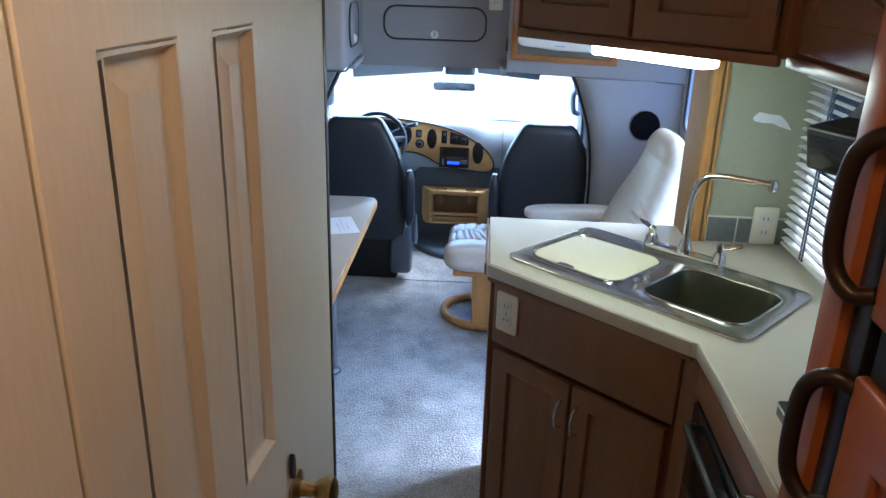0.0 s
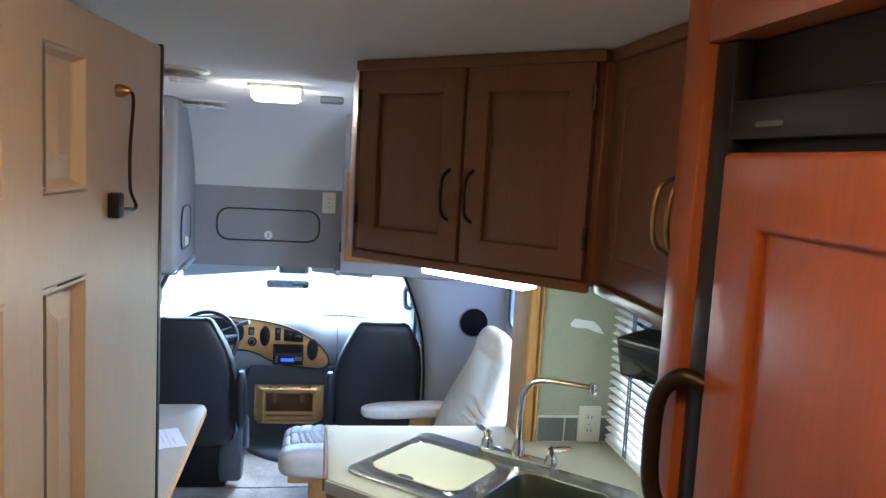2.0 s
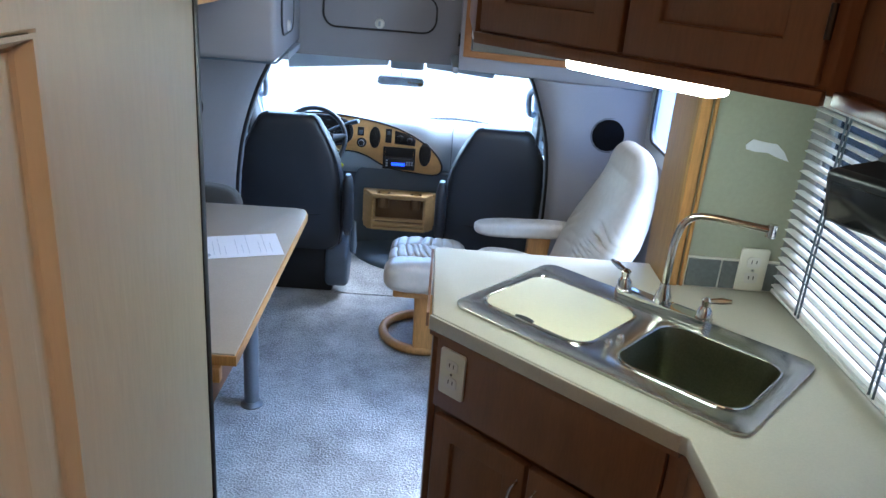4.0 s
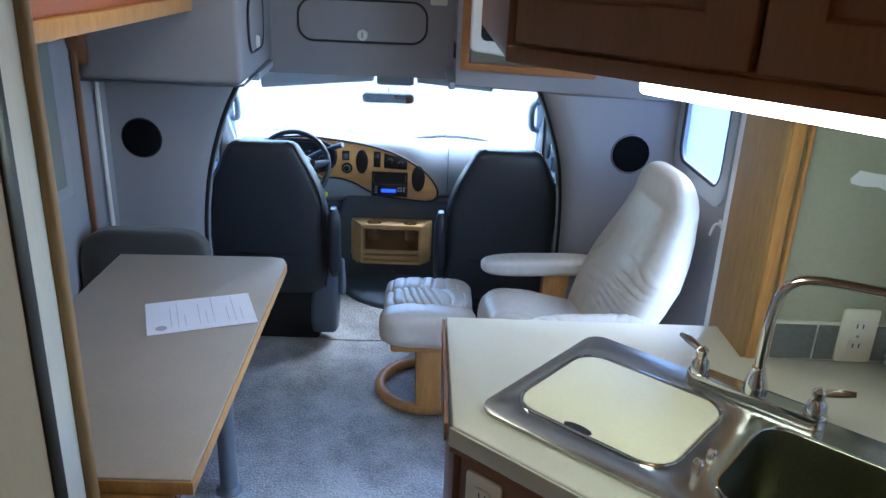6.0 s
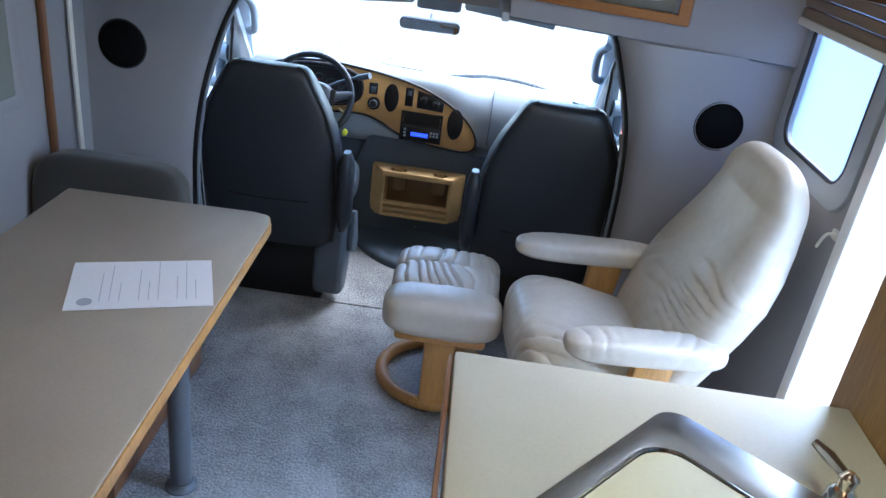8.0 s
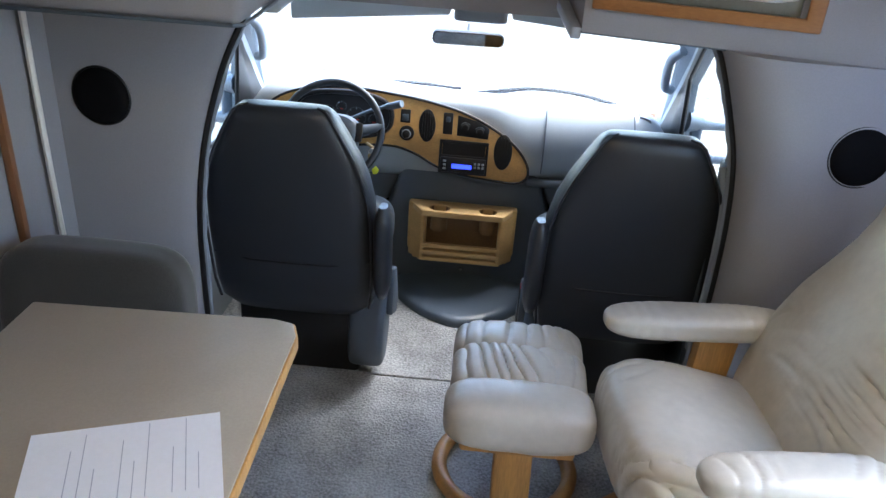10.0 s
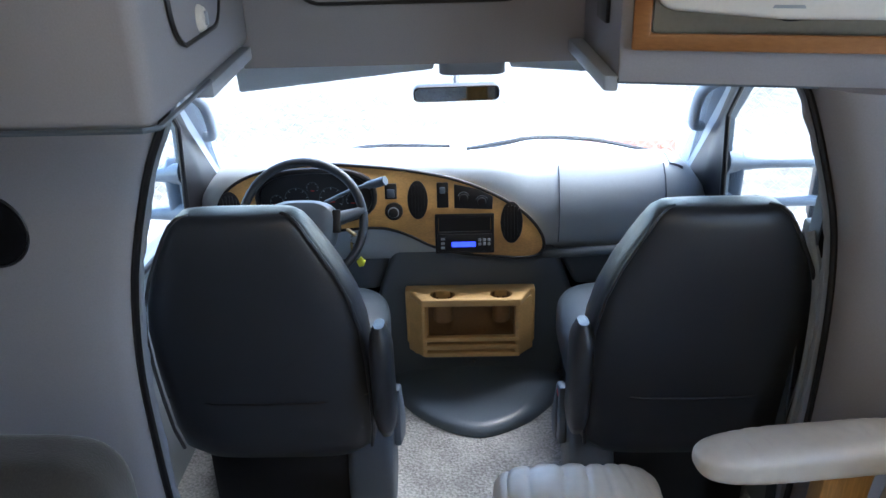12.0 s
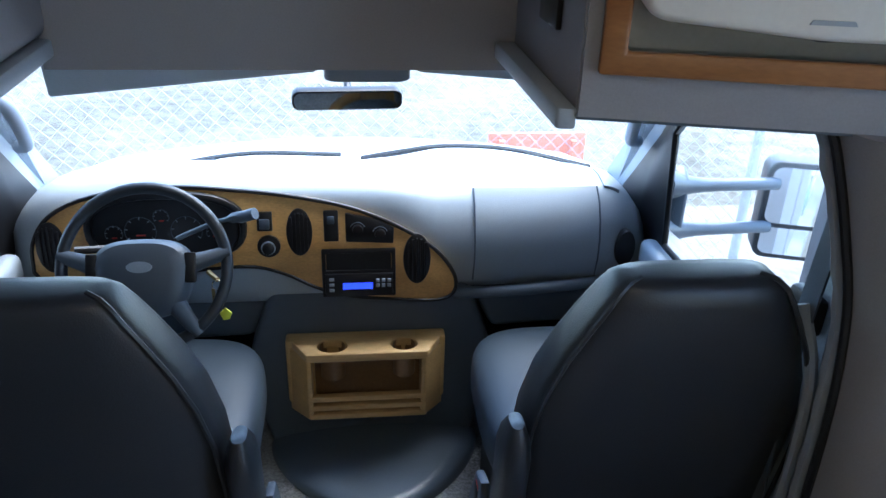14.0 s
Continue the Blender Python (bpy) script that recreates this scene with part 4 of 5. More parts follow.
ch = thing("recliner_chair", (0.62, 3.75, 0), "cream leather swivel recliner on an oak ring base", "armchair")
BACK = [(0.36, 0.645, 0.785, 0.20), (0.40, 0.65, 0.80, 0.232), (0.47, 0.67, 0.828, 0.252), (0.55, 0.697, 0.862, 0.264), (0.63, 0.728, 0.903, 0.268), (0.71, 0.763, 0.94, 0.262), (0.79, 0.80, 0.965, 0.236),
        (0.86, 0.829, 0.975, 0.212), (0.92, 0.85, 0.974, 0.198)]   # height, front, rear, half width
spec = []
for k0, k1 in zip(BACK, BACK[1:]):
    for i in range(18):
        z, xf, xr, hw = [p + (q - p) * i / 18 for p, q in zip(k0, k1)]
        spec.append((((xf + xr) / 2, 3.745 - 0.06 * max(0, z - 0.6), z), (0, 1, 0), (1, 0, -0.3), hw, (xr - xf) / 2))
for i in range(19):
    a = math.pi / 2 * i / 18
    e = max(0.03, math.cos(a))
    spec.append(((0.912 + 0.012 * math.sin(a), 3.726, 0.92 + 0.122 * math.sin(a)), (0, 1, 0), (1, 0, -0.3), 0.198 * (0.25 + 0.75 * e) if e > 0.1 else 0.198 * 0.3 * e / 0.1, 0.062 * e ** 0.8))
BF = [((0, -0.25, 1), 95, (0.77, 3.57, 0.70), 0.06, 0.010), ((0, -0.25, 1), 88, (0.74, 3.62, 0.605), 0.06, 0.009), ((0, 0.9, 0.5), 60, (0.76, 3.91, 0.69), 0.06, 0.007),
      ((0, 0.55, 1), 42, (0.74, 3.77, 0.56), 0.09, 0.004), ((0, 1, 0.25), 36, (0.70, 3.70, 0.47), 0.07, 0.004)]
part("backrest", padded(spec, 150, 3.0, BF, 3), M_LEATHER, ch, smooth=80)
c1 = cushion(0.46, 0.47, 0.16, 3.4, 90, 44, 0.25, [((0.5, 1, 0), 75, (-0.2, -0.2, 0.03), 0.11, 0.008), ((0.5, -1, 0), 75, (-0.2, 0.2, 0.03), 0.11, 0.008), ((1, 0.6, 0), 60, (0.2, -0.15, 0.05), 0.1, 0.007)], 5)
c1.transform(pose(0.555, 3.745, 0.432, 0, 13, 0))
part("seat", c1, M_LEATHER, ch, smooth=70)
c1 = cushion(0.15, 0.46, 0.2, 2.6, 70, 36, 0.0, [((0.2, 1, 0.3), 90, (-0.04, -0.18, 0), 0.1, 0.010), ((0.2, 1, -0.3), 90, (-0.04, 0.18, 0), 0.1, 0.010)], 8)
c1.transform(pose(0.40, 3.745, 0.437))
part("seat_front_roll", c1, M_LEATHER, ch, smooth=70)
for y in (3.475, 4.01):
    c1 = cushion(0.465 if y > 3.7 else 0.41, 0.108, 0.072, 3.4, 110, 30, 0.0, [((1, 0.3, 0), 80, (-0.12, 0, 0.03), 0.06, 0.003), ((1, -0.2, 0), 90, (0.1, 0, 0.03), 0.06, 0.003)], y)
    c1.transform(pose(0.592 if y > 3.7 else 0.62, y, 0.585, 0, 0, 0))
    part("armrest", c1, M_LEATHER, ch, smooth=70)
    s_ = 1 if y > 3.7 else -1
    part("arm_post", prism([(0.58, 0.1), (0.66, 0.1), (0.70, 0.555), (0.60, 0.555)], y - 0.02, y + 0.02, "y", 0.006), M_OAK_TRIM, ch, "orange-toned beech post")
part("cross_bar", box(0.56, 0.66, 3.47, 4.015, 0.16, 0.20, 0.01), M_OAK_TRIM, ch)
ring = [(0.60 + 0.27 * math.cos(a), 3.745 + 0.27 * math.sin(a), 0.022) for a in [2 * math.pi * k / 40 for k in range(40)]]
part("ring_base", tube(ring, 0.022, 10, closed=True), M_OAK_TRIM, ch)
part("pedestal", box(0.55, 0.67, 3.69, 3.80, 0.02, 0.3, 0.015), M_OAK_TRIM, ch)
part("lever", tube(smooth_path([(0.44, 3.50, 0.36), (0.49, 3.49, 0.27), (0.55, 3.49, 0.22)], 5), 0.008, 8), M_BLACK, ch, "black recline lever")
ch.matrix_world = pose(0.63, 3.745, 0, 0, 0, 6)      # swivelled a little towards the kitchen

ot = thing("footstool", (0.15, 4.0, 0), "cream leather footstool on an oak ring base", "footstool")
for y, sy, z, sd in ((3.775, 0.155, 0.425, 1), (3.915, 0.20, 0.42, 2), (4.05, 0.155, 0.412, 4)):
    c1 = cushion(0.335 + (0.012 if sd == 1 else 0), sy, 0.125, 3.8, 150, 44, 0.1, [((1, 0.12, 0), 74, (-0.03, 0.02 if sd > 1 else 0.06, 0.05), (0, 0.06, 0.2, 0, 0.15)[sd], (0, 0.003, 0.008, 0, 0.006)[sd])], sd)
    c1.transform(pose(0.152, y, z))
    part("cushion", c1, M_LEATHER, ot, smooth=70)
part("under_tray", box(0.02, 0.29, 3.75, 4.08, 0.325, 0.362, 0.01), M_OAK_TRIM, ot)
part("post", prism([(0.115, 0.02), (0.215, 0.02), (0.205, 0.33), (0.108, 0.33)], 3.855, 3.91, "y", 0.008), M_OAK_TRIM, ot)
ring = [(0.155 + 0.185 * math.cos(a), 4.05 + 0.185 * math.sin(a), 0.022) for a in [2 * math.pi * k / 40 for k in range(40)]]
part("ring_base", tube(ring, 0.022, 10, closed=True), M_OAK_TRIM, ot, "golden oak ring base")

# speakers
for x, y, z in ((0.888, 4.119, 0.995), (-0.952, 4.19, 0.967)):
    sp = thing("wall_speaker", (x, y, z - 0.08), "round black cloth speaker set in the grey bulkhead", "speaker", "bulkhead speakers")
    part("grille", lathe([(0.005, -0.012), (0.05, -0.011), (0.066, -0.007), (0.073, 0.002), (0.073, 0.006)], (x, y, z), 36, "y"), M_BLACKFOAM, sp)
    part("rim", tube([(x + 0.074 * math.cos(a), y, z + 0.074 * math.sin(a)) for a in [2 * math.pi * k / 36 for k in range(36)]], 0.003, 6, closed=True), M_BLACK, sp)

# television in the niche
tv = thing("television", (0.48, 4.3, 1.28), "white-cased television set into the oak-framed niche", "television")
part("case", join(None, prism([(0.282, 1.345), (0.30, 1.332), (0.48, 1.318), (0.64, 1.318), (0.69, 1.33), (0.695, 1.65), (0.282, 1.65)], 4.19, 4.5, "y", 0.012, 3), TVM), M_WHITE, tv)
part("screen", join(None, prism(rrect(0.325, 0.65, 1.375, 1.63, 0.02), 4.185, 4.191, "y", 0.002), TVM), M_PLASTICFILM, tv)
part("control_flap", join(None, prism([(0.46, 1.337), (0.51, 1.337), (0.507, 1.342), (0.463, 1.342)], 4.187, 4.191, "y"), TVM), M_GREYPLASTIC, tv)
fm = thing("niche_frame", (0.48, 4.24, 1.25), "golden oak frame round the television niche", "frame")
part("frame", join(None, prism([(0.243, 1.258), (0.748, 1.258), (0.748, 1.70), (0.243, 1.70)], 4.234, 4.25, "y", 0.005, 2, holes=[[(0.275, 1.287), (0.712, 1.287), (0.712, 1.66), (0.275, 1.66)]]), TVM), M_FRAMEOAK, fm)
part("back_panel", join(None, box(0.28, 0.695, 4.50, 4.51, 1.272, 1.655), TVM), M_PLYBACK, fm)
part("fascia_panel", join(None, box(0.278, 0.70, 4.262, 4.268, 1.288, 1.345), TVM), M_PLYBACK, fm, "grey-beige panel under the television")
part("cable", join(None, tube(smooth_path([(0.47, 4.256, 1.325), (0.49, 4.25, 1.312), (0.52, 4.25, 1.315), (0.54, 4.256, 1.33)], 5), 0.004, 6), TVM), M_BLACK, fm)
part("shelf", join(None, box(0.28, 0.695, 4.27, 4.5, 1.275, 1.29), TVM), M_PLYBACK, fm)
hg = thing("speaker_grille_small", (0.222, 4.45, 1.28), "small black recessed vent in the locker's side", "vent")
part("recess", box(0.217, 0.2255, 4.40, 4.50, 1.285, 1.34, 0.002), M_BLACK, hg)

# hatches with round latches
def hatch(name, m, w, h):
    t = thing(name, tuple(m.translation), "grey oval locker hatch with black seal and white latch", "hatch")
    o = rrect(-w / 2, w / 2, -h / 2, h / 2, h * 0.38, 8)
    part("seal", join(None, tube([(x, -0.004, z) for x, z in o], 0.0045, 6, closed=True), m), M_BLACK, t)
    part("lid", join(None, prism(rrect(-w / 2 + 0.004, w / 2 - 0.004, -h / 2 + 0.004, h / 2 - 0.004, h * 0.36, 8), -0.004, 0, "y", 0.0015), m), M_WALL, t)
    k = part("latch", join(None, lathe([(0.004, -0.016), (0.019, -0.014), (0.024, -0.006), (0.024, -0.003)], (0.0, 0, -h / 2 + 0.03), 24, "y"), m), M_WHITE, t, "round white plastic latch")
    part("thumb_tab", join(None, box(-0.005, 0.005, -0.02, -0.014, -h / 2 + 0.018, -h / 2 + 0.042, 0.002), m), M_GREYPLASTIC, k)


hatch("locker_hatch", pose(-0.165, 4.698, 1.385), 0.545, 0.17)
hatch("locker_hatch", pose(-0.527, 4.28, 1.40, 0, 0, 93.5), 0.34, 0.2)
ol = outlet(pose(0.155, 4.697, 1.52))
dl = thing("dome_light", (-0.03, 3.12, 1.94), "lit rectangular white ceiling light", "ceiling light")
part("base", box(-0.12, 0.06, 3.06, 3.21, 1.985, 2.0, 0.004), M_WHITE, dl)
part("diffuser", box(-0.107, 0.043, 3.07, 3.20, 1.948, 1.986, 0.012, 3), M_DOME, dl)
part("switch_end", box(0.045, 0.062, 3.075, 3.195, 1.955, 1.986, 0.006), M_WHITE, dl)
for x, y, w in ((-0.295, 2.79, 0.19), (-0.455, 4.22, 0.23)):
    v = thing("ceiling_vent", (x, y, 1.97), "white plastic ceiling vent", "ceiling vent")
    part("ring", lathe([(w / 2 + 0.004, 0.03), (w / 2 + 0.004, 0.022), (w / 2 - 0.02, 0.018), (w / 2 - 0.022, 0.03)], (x, y, 1.97), 36), M_WHITE, v)
    part("lid", lathe([(0.008, 0.012), (w / 2 - 0.012, 0.007), (w / 2, 0.0), (w / 2 - 0.004, -0.004), (0.02, 0.002), (0.008, -0.008)], (x, y, 1.97), 36), M_WHITE, v)
    part("stem", lathe([(0.012, -0.008), (0.012, 0.03)], (x, y, 1.97), 12), M_WHITE, v)
v = thing("smoke_detector", (0.16, 3.5, 1.97), "small dark ceiling alarm", "alarm")
part("case", box(0.11, 0.2, 3.45, 3.53, 1.975, 2.0, 0.006), M_DASHDARK, v)

# small side window by the doorway, shade and curtain
w = thing("window_2", (RW, 3.84, 0.99), "small rounded side window in a pale grey frame", "window", kind="structure")
part("frame", join(None, prism([(3.565 + a, 0.945 + b) for a, b in rrect(0, 0.54, 0, 0.54, 0.09)], RW - 0.012, RW + 0.03, "x", 0.004, 2, holes=[[(3.625 + a, 1.005 + b) for a, b in rrect(0, 0.42, 0, 0.43, 0.06)]])), M_GREYPLASTIC, w)
pane = part("pane", box(RW + 0.01, RW + 0.014, 3.62, 4.05, 1.0, 1.44), M_SKYGLASS, w)
pane.visible_shadow = False
part("gasket", tube([(RW - 0.008, 3.625 + a, 1.005 + b) for a, b in rrect(0, 0.42, 0, 0.43, 0.06)], 0.006, 6, closed=True), M_BLACK, w)
rs = thing("roller_shade", (1.02, 3.84, 1.24), "beige striped fabric shade rolled down over the window's top", "shade")
for i in range(6):
    part("fold", box(1.012, 1.036, 3.56, 4.12, 1.335 + i * 0.03, 1.362 + i * 0.03, 0.006), M_SHADE, rs)
part("bottom_bar", box(1.008, 1.038, 3.55, 4.13, 1.315, 1.336, 0.004), M_WHITE, rs)
dj = thing("entry_door_frame", (RW, 3.18, 0), "white painted entry doorway frame", "door frame", kind="structure")
for y0 in (2.89, 3.505):
    part("jamb", box(RW - 0.02, RW + 0.05, y0 - 0.02, y0 + 0.025, 0, 1.92, 0.004), M_PAINTWHITE, dj)
part("lintel", box(RW - 0.02, RW + 0.05, 2.89, 3.51, 1.88, 1.93, 0.004), M_PAINTWHITE, dj)
part("threshold", box(RW - 0.02, RW + 0.06, 2.89, 3.51, -0.02, 0.015, 0.004), M_STEEL, dj)
hk = thing("wall_hook", (1.05, 3.58, 0.87), "small white hook on the panel by the doorway", "hook")
part("stem", tube(smooth_path([(1.053, 3.57, 0.915), (1.035, 3.575, 0.91), (1.03, 3.585, 0.89), (1.032, 3.60, 0.865)], 5), 0.004, 8), M_WHITE, hk)
part("plate", box(1.047, 1.056, 3.555, 3.585, 0.90, 0.925, 0.003), M_WHITE, hk)
# left window with its closed shade, trim, cord and upper cupboard
w = thing("window_3", (LW, 3.2, 0.88), "side window behind the dinette with a closed grey shade", "window", kind="structure")
part("frame", prism([(2.62, 0.85), (3.83, 0.85), (3.83, 1.43), (2.62, 1.43)], LW, LW + 0.006, "x", 0.002, 2, holes=[[(2.66, 0.89), (3.79, 0.89), (3.79, 1.39), (2.66, 1.39)]]), M_WALL, w)
part("shade", box(LW + 0.001, LW + 0.004, 2.66, 3.79, 0.89, 1.39), M_CURTAIN, w)
pane = part("pane", box(LW - 0.025, LW - 0.021, 2.66, 3.79, 0.885, 1.395), M_GLASS, w)
pane.visible_shadow = False
tp = thing("trim_window_post", (-1.11, 4.0, 0.6), "slim oak trim strip beside the dinette window", "trim", kind="structure")
part("strip", box(LW + 0.002, LW + 0.022, 3.93, 3.95, 0.0, 1.47, 0.004), M_CABINET, tp)
cd = thing("shade_cord", (-1.1, 4.11, 0.6), "white hanging shade cord", "cord")
part("cord", tube(smooth_path([(LW + 0.02, 4.08, 1.6), (LW + 0.018, 4.078, 1.0), (LW + 0.022, 4.08, 0.55)], 6), 0.008, 6), M_WHITE, cd)
uc = thing("dinette_wall_cupboard", (-0.9, 3.2, 1.47), "oak wall cupboard above the dinette", "cupboard")
part("body", box(LW + 0.002, -0.67, 2.44, 3.955, 1.48, 1.998, 0.004), M_OAK, uc)
part("bottom_rail", box(-0.685, -0.655, 2.44, 3.955, 1.455, 1.50, 0.006), M_OAK_TRIM, uc)
part("corbel", prism([(4.0 - 0.03, 1.455), (4.0 - 0.15, 1.455), (4.0 - 0.12, 1.40), (4.0 - 0.06, 1.30), (4.0 - 0.03, 1.26)], LW + 0.003, LW + 0.05, "x", 0.008), M_CABINET, uc, "shaped oak corbel bracket")

# ---- cab things ----
def captain_seat(cx, label):
    st = thing("captain_seat", (cx, 4.6, 0), label, "seat", "cab seats")
    secs = [(0.25, 0.20, 0.06), (0.29, 0.24, 0.075), (0.36, 0.249, 0.08), (0.46, 0.251, 0.08), (0.56, 0.25, 0.08), (0.66, 0.244, 0.078), (0.74, 0.228, 0.075), (0.81, 0.202, 0.07),
            (0.87, 0.172, 0.065), (0.91, 0.15, 0.06), (0.935, 0.135, 0.052), (0.948, 0.12, 0.04), (0.951, 0.098, 0.02)]
    part("backrest", padded([((cx, 4.465 - 0.12 * (z - 0.25) / 0.7, z - 0.014 * (z - 0.25) / 0.7), (1, 0, 0), (0, 1, 0), hx, hy) for z, hx, hy in secs], 36, 4.0), M_LEATHER_BLK, st, smooth=50)
    piping = []
    for z, hx, hy in secs:
        piping.append((cx + hx * 0.97, 4.465 - 0.12 * (z - 0.25) / 0.7 - hy * 0.8, z - 0.014 * (z - 0.25) / 0.7))
    for s in (1, -1):
        part("piping", tube([(cx + s * (p[0] - cx), p[1], p[2]) for p in piping[1:]], 0.0045, 6), M_LEATHER_BLK, st)
    part("lower_seam", tube([(cx - 0.235, 4.373, 0.46), (cx - 0.12, 4.349, 0.452), (cx, 4.348, 0.45), (cx + 0.12, 4.349, 0.452), (cx + 0.235, 4.373, 0.46)], 0.003, 6), M_BLACK, st)
    c1 = cushion(0.50, 0.52, 0.17, 4, 36, 20, 0.05)
    c1.transform(pose(cx, 4.76, 0.36))
    part("seat_cushion", c1, M_LEATHER_BLUE, st, smooth=60)
    part("pedestal", box(cx - 0.2, cx + 0.2, 4.45, 4.95, 0.0, 0.29, 0.02), M_BLACK, st)
    return st


sL = captain_seat(-0.528, "charcoal vinyl driver captain seat with a raised armrest")
sR = captain_seat(0.459, "charcoal vinyl passenger captain seat with a raised armrest")
for st, x, d in ((sL, -0.25, 1), (sR, 0.195, -1)):
    spec = [((x, 4.365 - 0.03 * k / 10, 0.36 + 0.31 * k / 10), (1, 0, 0), (0, 1, 0), 0.027 * e, 0.05 * e) for k, e in zip(range(11), (0.5, 0.85, 1, 1, 1, 1, 1, 1, 1, 0.85, 0.45))]
    part("armrest", padded(spec, 24, 2.6), M_LEATHER_BLK, st, smooth=60)
    part("recline_cover", prism([(4.42, 0.05), (4.50, 0.03), (4.58, 0.10), (4.60, 0.27), (4.54, 0.34), (4.46, 0.31), (4.41, 0.20), (4.395, 0.12)], min(x, x - 0.115 * d), max(x, x - 0.115 * d), "x", 0.022, 3), M_DASHDARK, st, "slate plastic hinge cover")
    part("side_lever", prism([(4.48, 0.22), (4.60, 0.16), (4.64, 0.20), (4.56, 0.36), (4.50, 0.38)], min(x, x + 0.02 * d), max(x, x + 0.02 * d), "x", 0.006), M_DASHDARK, st, "slate grey side trim")
bk = thing("seatbelt_buckle", (0.17, 4.55, 0.3), "seat-belt buckle with a red button", "buckle")
part("body", box(0.172, 0.198, 4.52, 4.55, 0.2, 0.345, 0.006), M_BLACK, bk)
part("button", box(0.174, 0.196, 4.517, 4.545, 0.338, 0.352, 0.003), M_RED, bk)
for x, s in ((CL + 0.03, 1), (CR - 0.03, -1)):
    sb = thing("seat_belt", (x, 4.47, 0.3), "grey seat belt hanging at the door pillar", "seat belt", "seat belts")
    part("webbing", loft([[(x, 4.33, 1.12), (x, 4.375, 1.12), (x + 0.004, 4.375, 1.12), (x + 0.004, 4.33, 1.12)], [(x + 0.02 * s, 4.34, 0.7), (x + 0.02 * s, 4.385, 0.7), (x + 0.02 * s + 0.004, 4.385, 0.7), (x + 0.02 * s + 0.004, 4.34, 0.7)],
                          [(x, 4.33, 0.1), (x, 4.375, 0.1), (x + 0.004, 4.375, 0.1), (x + 0.004, 4.33, 0.1)]]), M_DASHDARK, sb)
    part("lap_strap", tube(smooth_path([(x - 0.02 * s * -1, 4.36, 0.86), (x + 0.008 * s, 4.32, 0.78), (x + 0.006 * s, 4.3, 0.68), (x + 0.004 * s, 4.3, 0.5), (x + 0.004 * s, 4.33, 0.3)], 5), 0.011, 8), M_GREYPLASTIC, sb, "pale grey slack webbing")
    part("guide", box(x - 0.012, x + 0.02, 4.345, 4.42, 0.80, 0.87, 0.01), M_BLACK, sb)

# dashboard
db = thing("dashboard", (CX, 5.25, 0.4), "blue-grey moulded dashboard with a birch veneer fascia", "dashboard")


def dash_section(x, brow, ends):
    """One upright section; the passenger side rolls over more softly than the driver side."""
    k = min(1, max(0, (x - 0.02) / 0.16))
    k = k * k * (3 - 2 * k)
    hard = [(5.16, 0.44), (5.085, 0.475), (5.06, 0.52), (5.055, 0.60), (5.06, 0.68), (5.068, brow - 0.06), (5.075, brow - 0.03), (5.10, brow - 0.006), (5.15, brow), (5.22, brow - 0.012)]
    soft = [(5.16, 0.47), (5.10, 0.495), (5.067, 0.53), (5.054, 0.59), (5.057, 0.64), (5.069, 0.685), (5.093, 0.728), (5.13, 0.758), (5.18, brow - 0.01), (5.24, brow - 0.012)]
    out = [(x, (1 - k) * a[0] + k * b[0] + ends, (1 - k) * a[1] + k * b[1]) for a, b in zip(hard, soft)]
    out += [(x, 5.32, brow - 0.035), (x, 5.49, 0.69), (x, 5.49, 0.44)]
    fall = 0.11 * max(0, (abs(x - CX) - 0.655) / 0.14) ** 2
    return [(a, b, c - fall * max(0, (c - 0.5) / 0.28)) for a, b, c in out]


prof = []
for i in range(49):
    x = CL + 0.012 + (CR - CL - 0.024) * i / 48
    brow = 0.785 + 0.022 * math.exp(-((x + 0.48) / 0.22) ** 2) - 0.012 * max(0, x)
    ends = 0.05 * (abs(i - 24) / 24) ** 18
    prof.append(dash_section(x, brow, ends))
part("dash_body", loft(prof), M_DASH, db, smooth=60)
part("lower_panel", prism([(CL + 0.02, 0.33), (-0.335, 0.345), (-0.27, 0.48), (CL + 0.02, 0.48)], 5.12, 5.3, "y", 0.02, 3), M_DASHDARK, db, "slate lower dash panel")
part("lower_panel", prism([(0.24, 0.48), (0.30, 0.36), (CR - 0.02, 0.38), (CR - 0.02, 0.48)], 5.10, 5.3, "y", 0.02, 3), M_DASHDARK, db, "slate lower dash panel")
fasc = smooth_path([(-0.812, 0.60, 0), (-0.805, 0.67, 0), (-0.76, 0.735, 0), (-0.66, 0.78, 0), (-0.50, 0.80, 0), (-0.34, 0.79, 0), (-0.20, 0.772, 0), (-0.07, 0.742, 0), (0.04, 0.695, 0), (0.13, 0.635, 0), (0.18, 0.57, 0), (0.183, 0.52, 0),
                    (0.14, 0.497, 0), (0.03, 0.503, 0), (-0.08, 0.515, 0), (-0.16, 0.54, 0), (-0.24, 0.58, 0), (-0.34, 0.60, 0), (-0.55, 0.58, 0), (-0.74, 0.55, 0), (-0.80, 0.565, 0)], 4)
TILT = Matrix.Translation((0, 5.052, 0.64)) @ Matrix.Rotation(radians(-7), 4, "X")   # fascia leans away at its top


def fas(bm):
    """From flat fascia (x, height above z 0.64, out = -y) to its place."""
    bm.transform(TILT)
    return bm


